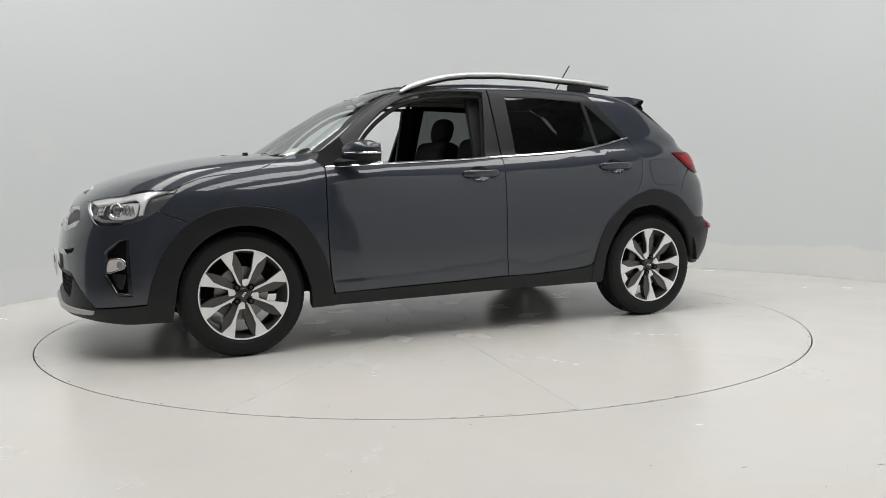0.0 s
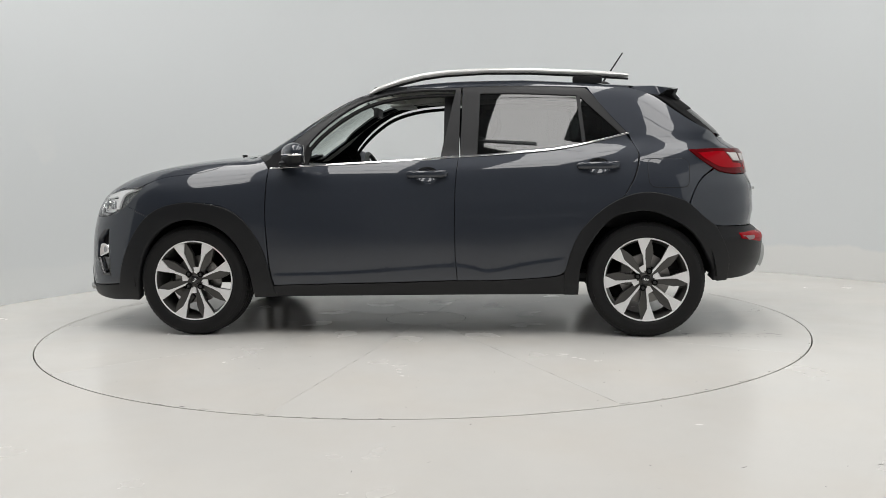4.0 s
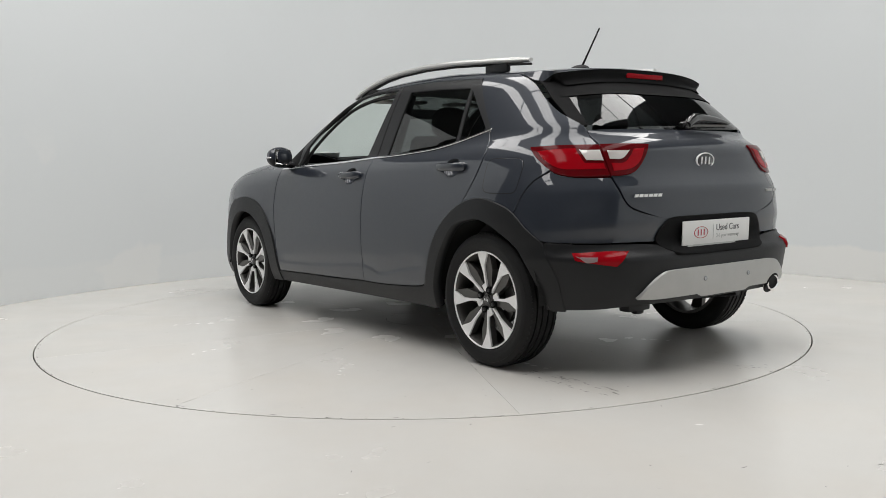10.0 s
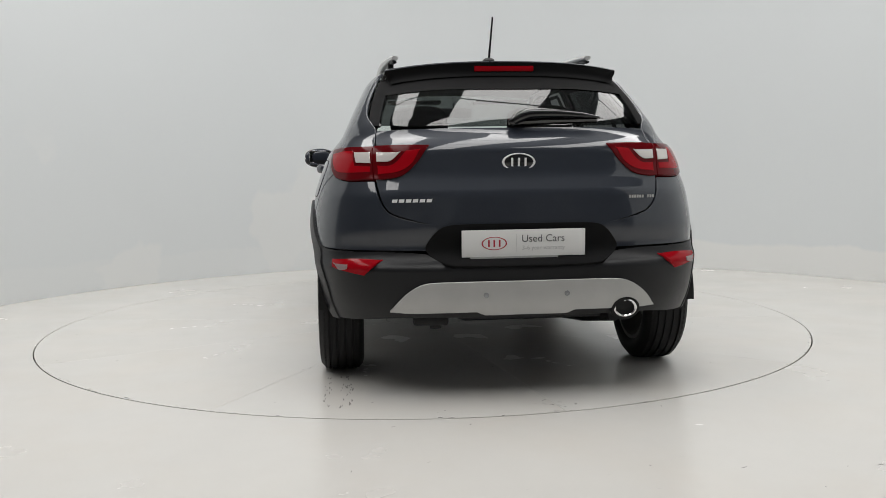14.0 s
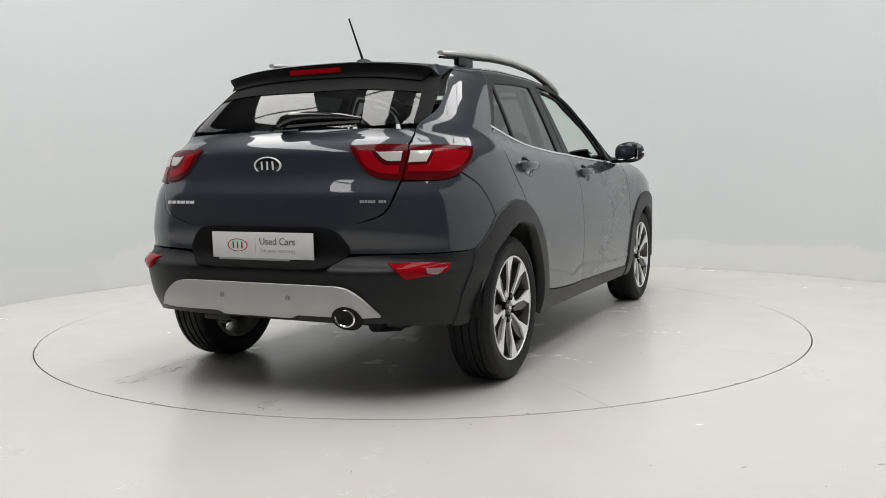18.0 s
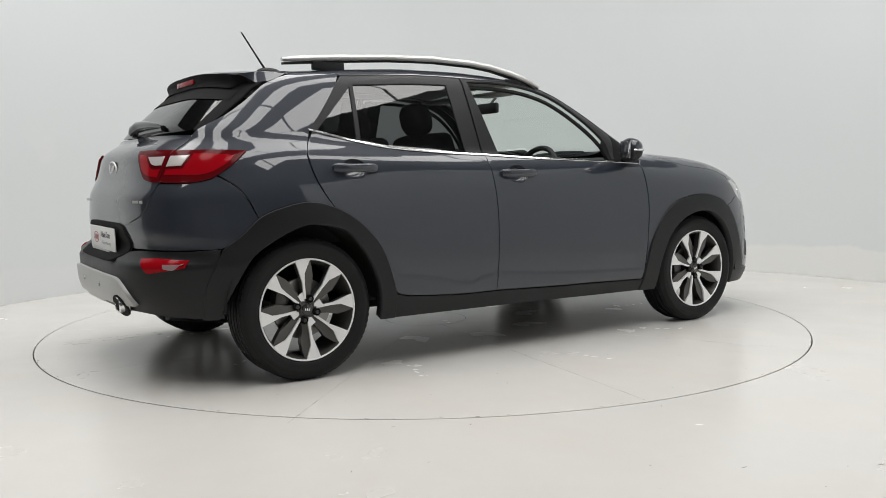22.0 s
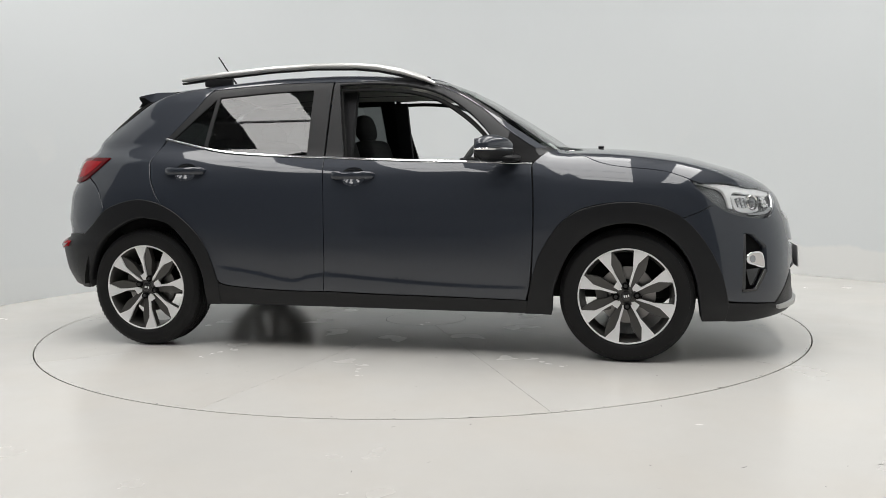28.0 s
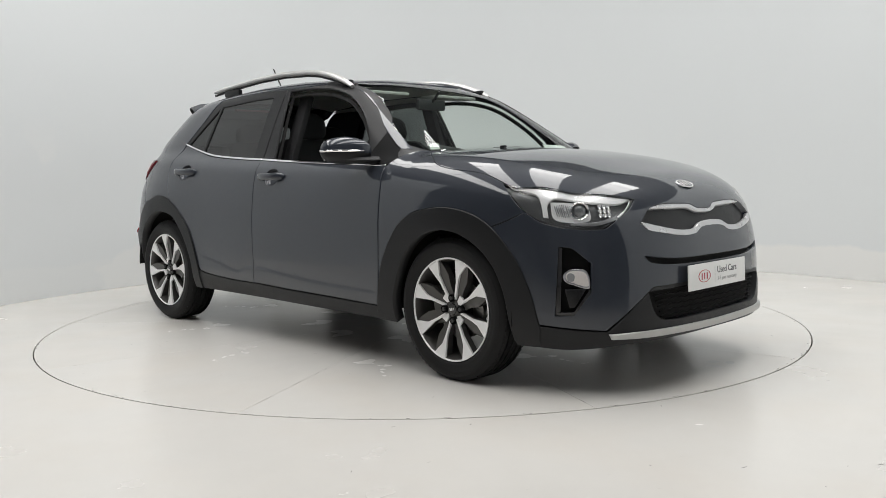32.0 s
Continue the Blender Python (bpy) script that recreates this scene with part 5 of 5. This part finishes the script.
# mirrors
def mirror_shape(p, s, grow):
    """A rounded pod, swept back towards its outer end."""
    x, y, z = (math.copysign(abs(c) ** e, c) for c, e in zip(p, (.66, .74, .70)))
    o = y * (.102 + grow)
    return (.664 + x * (.060 + grow) * (1 - .15 * max(y, 0)) - .46 * o, s * (.905 + o), 1.037 + z * (.066 + grow) * (1 - .22 * max(x, 0)) * (1 - .12 * abs(y)))


for m in (False, True):
    s = -1 if m else 1
    bm = bmesh.new()
    bmesh.ops.create_icosphere(bm, subdivisions=4, radius=1)
    for v in bm.verts:
        v.co = mirror_shape(v.co, s, 0)
    mir = part("door_mirror", bm, PAINT, car, "dark grey door mirror with a bright indicator strip")
    bm = bmesh.new()
    bmesh.ops.create_icosphere(bm, subdivisions=4, radius=1)
    for v in bm.verts:
        v.co = mirror_shape(v.co, s, .002)
    bmesh.ops.delete(bm, geom=[v for v in bm.verts if v.co.z > 1.030], context="VERTS")
    part("mirror_underside", bm, PLASTIC, mir, "black mirror underside")
    bm = bmesh.new()
    tube(bm, [mirror_shape((math.cos(a), math.sin(a), -.02), s, .001) for a in (radians(d) for d in (-20, 0, 15, 30, 45, 60, 75, 90, 105, 120))], [.004, .006, .007, .007, .007, .007, .007, .007, .006, .004], 8)
    part("indicator_strip", bm, CHROME, mir, "bright indicator strip")
    bm = bmesh.new()
    tube(bm, [(.745, s * .775, .990), (.735, s * .81, .988), (.715, s * .86, .990), (.675, s * .92, .994)], [.026, .028, .028, .018], 10, (1.4, .7))
    part("mirror_foot", bm, PLASTIC, mir, "black mirror foot")
    bm = bmesh.new()
    box(bm, (0, 0, 0), (.004, .155, .095), .0019, pose(.614, s * .905, 1.037, 0, 2, s * 25))
    part("mirror_glass", bm, CHROME, mir, "mirror glass")

# ---------------------------------------------------------------- cabin
def seat(x, y, wide=.50, rear=False):
    st = new("seat")
    st.parent = car
    tagged(st, "dark cloth seat with a headrest")
    bm = bmesh.new()
    box(bm, (x, y, .55), (.50, wide, .18), .06, seg=3)
    part("cushion", bm, CLOTH, st)
    bm = bmesh.new()
    mm = Matrix.Translation((x - .24, y, .62)) @ Matrix.Rotation(radians(-16), 4, "Y")
    box(bm, (0, 0, .26), (.14, wide * .94, .54), .06, mm, 3)
    part("backrest", bm, CLOTH, st)
    for yy in ((y,) if not rear else (y - wide * .28, y + wide * .28)):
        bm = bmesh.new()
        mm = Matrix.Translation((x - .41, yy, 1.21 if not rear else 1.17)) @ Matrix.Rotation(radians(-14), 4, "Y")
        bmesh.ops.create_icosphere(bm, subdivisions=3, radius=1)
        for v in bm.verts:
            v.co = mm @ Vector([math.copysign(abs(c) ** .75, c) * r for c, r in zip(v.co, (.055, .125, .090))])
        for o in (-.05, .05):
            tube(bm, [mm @ Vector((0, o, -.16)), mm @ Vector((0, o, 0))], .006, 6)
        part("headrest", bm, CLOTH, st)


seat(.01, .34)
seat(.01, -.34)
seat(-.62, 0, 1.15, True)
bm = bmesh.new()
box(bm, (.70, 0, .86), (.46, 1.30, .24), .08, seg=3)
box(bm, (.86, 0, .94), (.30, 1.22, .12), .05, seg=3)
box(bm, (.46, -.34, .97), (.12, .36, .07), .03)
box(bm, (.10, 0, .50), (.80, .18, .24), .04)
part("dashboard", bm, TRIM, car, "dark dashboard and centre console")
bm = bmesh.new()
mm = pose(.40, -.36, .895, 0, -66, 0)
lathe(bm, [(.016 * math.cos(k * math.pi / 4), .182 + .016 * math.sin(k * math.pi / 4)) for k in range(8)], 40, "z", close=True)
box(bm, (0, 0, 0), (.11, .12, .04), .02)
box(bm, (0, 0, 0), (.03, .35, .02), .005)
bmesh.ops.transform(bm, matrix=mm, verts=bm.verts)
part("steering_wheel", bm, TRIM, car, "black steering wheel")
bm = bmesh.new()
box(bm, (.33, 0, 1.315), (.03, .22, .065), .014)
tube(bm, [(.345, 0, 1.33), (.40, 0, 1.385)], .008, 6)
part("inside_mirror", bm, TRIM, car, "black rear-view mirror")
bm = bmesh.new()
for s in (1, -1):
    box(bm, (-.20, s * .62, 1.0), (.09, .04, .80), .01, Matrix.Translation((0, s * .62, 1.0)) @ Matrix.Rotation(radians(s * 20), 4, "X") @ Matrix.Translation((0, -s * .62, -1.0)))
    box(bm, (-1.2, s * .64, .85), (.70, .06, .50), .02)
box(bm, (-1.30, 0, 1.02), (.60, 1.10, .02), .005)
box(bm, (-.3, 0, .33), (2.2, 1.45, .03))
box(bm, (-1.72, 0, .85), (.04, 1.10, .36), .01)
box(bm, (1.02, 0, .75), (.04, 1.30, .40), .01)
part("cabin_trim", bm, CLOTH, car, "dark cabin trim and parcel shelf")
for s, name in ((1, "sun_visor"), (-1, "sun_visor")):
    bm = bmesh.new()
    box(bm, (.20, s * .28, 1.375), (.14, .34, .018), .007, Matrix())
    part(name, bm, LINING, car, "pale sun visor")

# wheels and all parts stand on the turntable beside its middle
for o in [k for k in bpy.data.objects if k.parent == car]:
    o.location = Vector(o.location) + Vector((CAR_X, CAR_Y, 0))

# ---------------------------------------------------------------- small things
def seat_on_stand(ob):
    ob.location = Vector(ob.location) + Vector((CAR_X, CAR_Y, 0))
    return ob


# papers inside the windscreen
SHEET = mat("printed_paper", (0.78, 0.80, 0.78), 0.6, 0, 0, 0.05, 60, 0, 0.05, 0.25)
seat_on_stand(panel("windscreen_paper", "front", [(.93, .30, 1.048, 1), (.87, .33, 1.086, 1), (.85, .53, 1.080, 1), (.90, .56, 1.044, 1)], SHEET, car, "printed white paper inside the windscreen", off=-.014, depth=.001, step=.03, lip=False, gap=0))
seat_on_stand(panel("windscreen_sticker", "front", [(.84, -.555, 1.076, 1), (.87, -.500, 1.076, 1), (.91, -.535, 1.047, 1), (.885, -.592, 1.045, 1)], SHEET, car, "small sticker in the windscreen corner", off=-.010, depth=.001, step=.02, lip=False, gap=0))
seat_on_stand(panel("sticker_mark", "front", [(.85, -.545, 1.068, 1), (.87, -.510, 1.068, 1), (.90, -.540, 1.054, 1), (.88, -.575, 1.053, 1)], INK_PALE, car, off=-.0085, depth=.001, step=.02, lip=False, gap=0))

# front wipers and washer nozzles on the cowl
for pts in ([(1.03, .45, 1.010), (.985, .30, 1.035), (.965, .02, 1.048), (.968, -.18, 1.044)], [(1.03, -.10, 1.014), (.985, -.24, 1.032), (.945, -.48, 1.030), (.930, -.56, 1.022)]):
    bm = bmesh.new()
    tube(bm, pts, [.010, .009, .008, .006], 8)
    tube(bm, [(x - .012, y - .02, z - .004) for x, y, z in pts[1:]], .005, 6)
    seat_on_stand(part("front_wiper", bm, PLASTIC, car, "black front wiper"))
for y in (.30, -.30):
    bm = bmesh.new()
    c = skin("top", np.array([[1.14, y]]))[0]
    box(bm, (c[0], c[1], c[2] + .006), (.030, .018, .012), .004)
    seat_on_stand(part("washer_nozzle", bm, PLASTIC, car, "black washer nozzle"))

# wear of the floor: dirt in the joints, chips, tyre marks, a lifted flake of paint
GRIME = mat("floor_grime", (0.16, 0.15, 0.14), 0.7, 0, 0, 0.4, 90, 0, 0.05, 0.3)
DUST = mat("pale_floor_dust", (0.46, 0.44, 0.41), 0.6, 0, 0, 0.25, 60, 0, 0.05, 0.3)
FLAKE = mat("lifted_paint", (0.70, 0.69, 0.67), 0.27, 0, 0, 0.1, 40, 0, 0.05, 0.2)
rng = random.Random(7)


def scraps(name, rows, material, parent, label, z=0.0006):
    """Small ragged flat patches: rows of (x, y, length, width, angle)."""
    vs, fs = [], []
    for x, y, ln, wd, a in rows:
        base = len(vs)
        n = 7
        for k in range(n):
            b = 2 * math.pi * k / n
            r = rng.uniform(0.6, 1.1)
            u, v = r * ln / 2 * math.cos(b), r * wd / 2 * math.sin(b)
            vs.append((x + u * math.cos(a) - v * math.sin(a), y + u * math.sin(a) + v * math.cos(a), z + 0.000002 * len(fs)))
        fs.append(tuple(range(base, base + n)))
    ob = link(name, vs, fs, material, parent, label, smooth=False)
    return tagged(ob, label, kind="stuff")


rows = []
for k in range(10):
    a = radians(9 + 36 * k)
    r = HUBR + 0.01
    while r < RING - 0.05:
        ln = rng.uniform(0.02, 0.16)
        if rng.random() < (0.75 if k in (1, 2, 7) else 0.3):
            rows.append(((r + ln / 2) * math.cos(a), (r + ln / 2) * math.sin(a), ln, rng.uniform(0.0016, 0.0035), a))
        r += ln + rng.uniform(0.0, 0.12)
for k in range(60):
    a = rng.uniform(0, 2 * math.pi)
    rows.append(((HUBR + 0.001) * math.cos(a), (HUBR + 0.001) * math.sin(a), rng.uniform(0.02, 0.07), 0.005, a + math.pi / 2))
for k in range(90):
    a = rng.uniform(0, 2 * math.pi)
    r = RING - 0.006 - abs(rng.gauss(0, 0.008))
    rows.append((r * math.cos(a), r * math.sin(a), rng.uniform(0.006, 0.03), rng.uniform(0.004, 0.010), a + math.pi / 2))
for k in range(110):
    a, r = rng.uniform(0, 2 * math.pi), RING * math.sqrt(rng.uniform(0.03, 0.95))
    rows.append((r * math.cos(a), r * math.sin(a), rng.uniform(0.004, 0.016), rng.uniform(0.003, 0.006), rng.uniform(0, 3)))
# a tyre's scuffs behind the rear wheel
for k in range(46):
    y = rng.choice((0.475, 0.49, 0.515, 0.565, 0.575)) + rng.gauss(0, 0.005)
    rows.append((-rng.uniform(1.52, 2.05), y, rng.uniform(0.012, 0.06), rng.uniform(0.003, 0.007), rng.gauss(0, 0.12)))
for k in range(16):
    rows.append((-rng.gauss(2.14, 0.04), rng.gauss(-0.33, 0.05), rng.uniform(0.01, 0.03), 0.005, rng.uniform(0, 3)))
scraps("deck_grime", rows, GRIME, turntable, "dark grime specks and scuffs on the deck")
rows = [(2.01, -0.06, 0.09, 0.06, 0.4), (1.96, 0.03, 0.08, 0.05, 1.2), (2.03, 0.06, 0.06, 0.05, 2.0)]
scraps("deck_flake", rows, FLAKE, turntable, "pale worn paint patches on the deck", 0.0009)
rows = []
for k in range(55):
    a, r = rng.uniform(math.pi, 2 * math.pi), rng.uniform(RING + 0.05, 4.2)
    rows.append((r * math.cos(a), r * math.sin(a), rng.uniform(0.005, 0.03), rng.uniform(0.003, 0.006), rng.uniform(0, 3)))
dirt = scraps("floor_grime", rows, GRIME, floor_slab, "dark specks on the painted floor")
rows = []
a = A0
while a < A1:
    ln = rng.uniform(0.02, 0.14)
    if rng.random() < 0.8:
        r = BOOTH_R - rng.uniform(0.0, 0.006)
        rows.append((BOOTH[0] + r * math.cos(a), BOOTH[1] + r * math.sin(a), ln, rng.uniform(0.004, 0.014), a + math.pi / 2))
    a += ln / BOOTH_R
scraps("wall_foot_dust", rows, DUST, floor_slab, "dusty joint along the foot of the booth wall", 0.0008)


def motions():
    """The turntable and the car on it turn clockwise at a steady pace."""
    def turn(t):
        return pose(0, 0, 0, 0, 0, 204.23 - 7.8232 * t)
    rows = [(float(t), turn(t)) for t in range(33)]
    walk(turntable, rows)
    walk(car, rows)


motions()
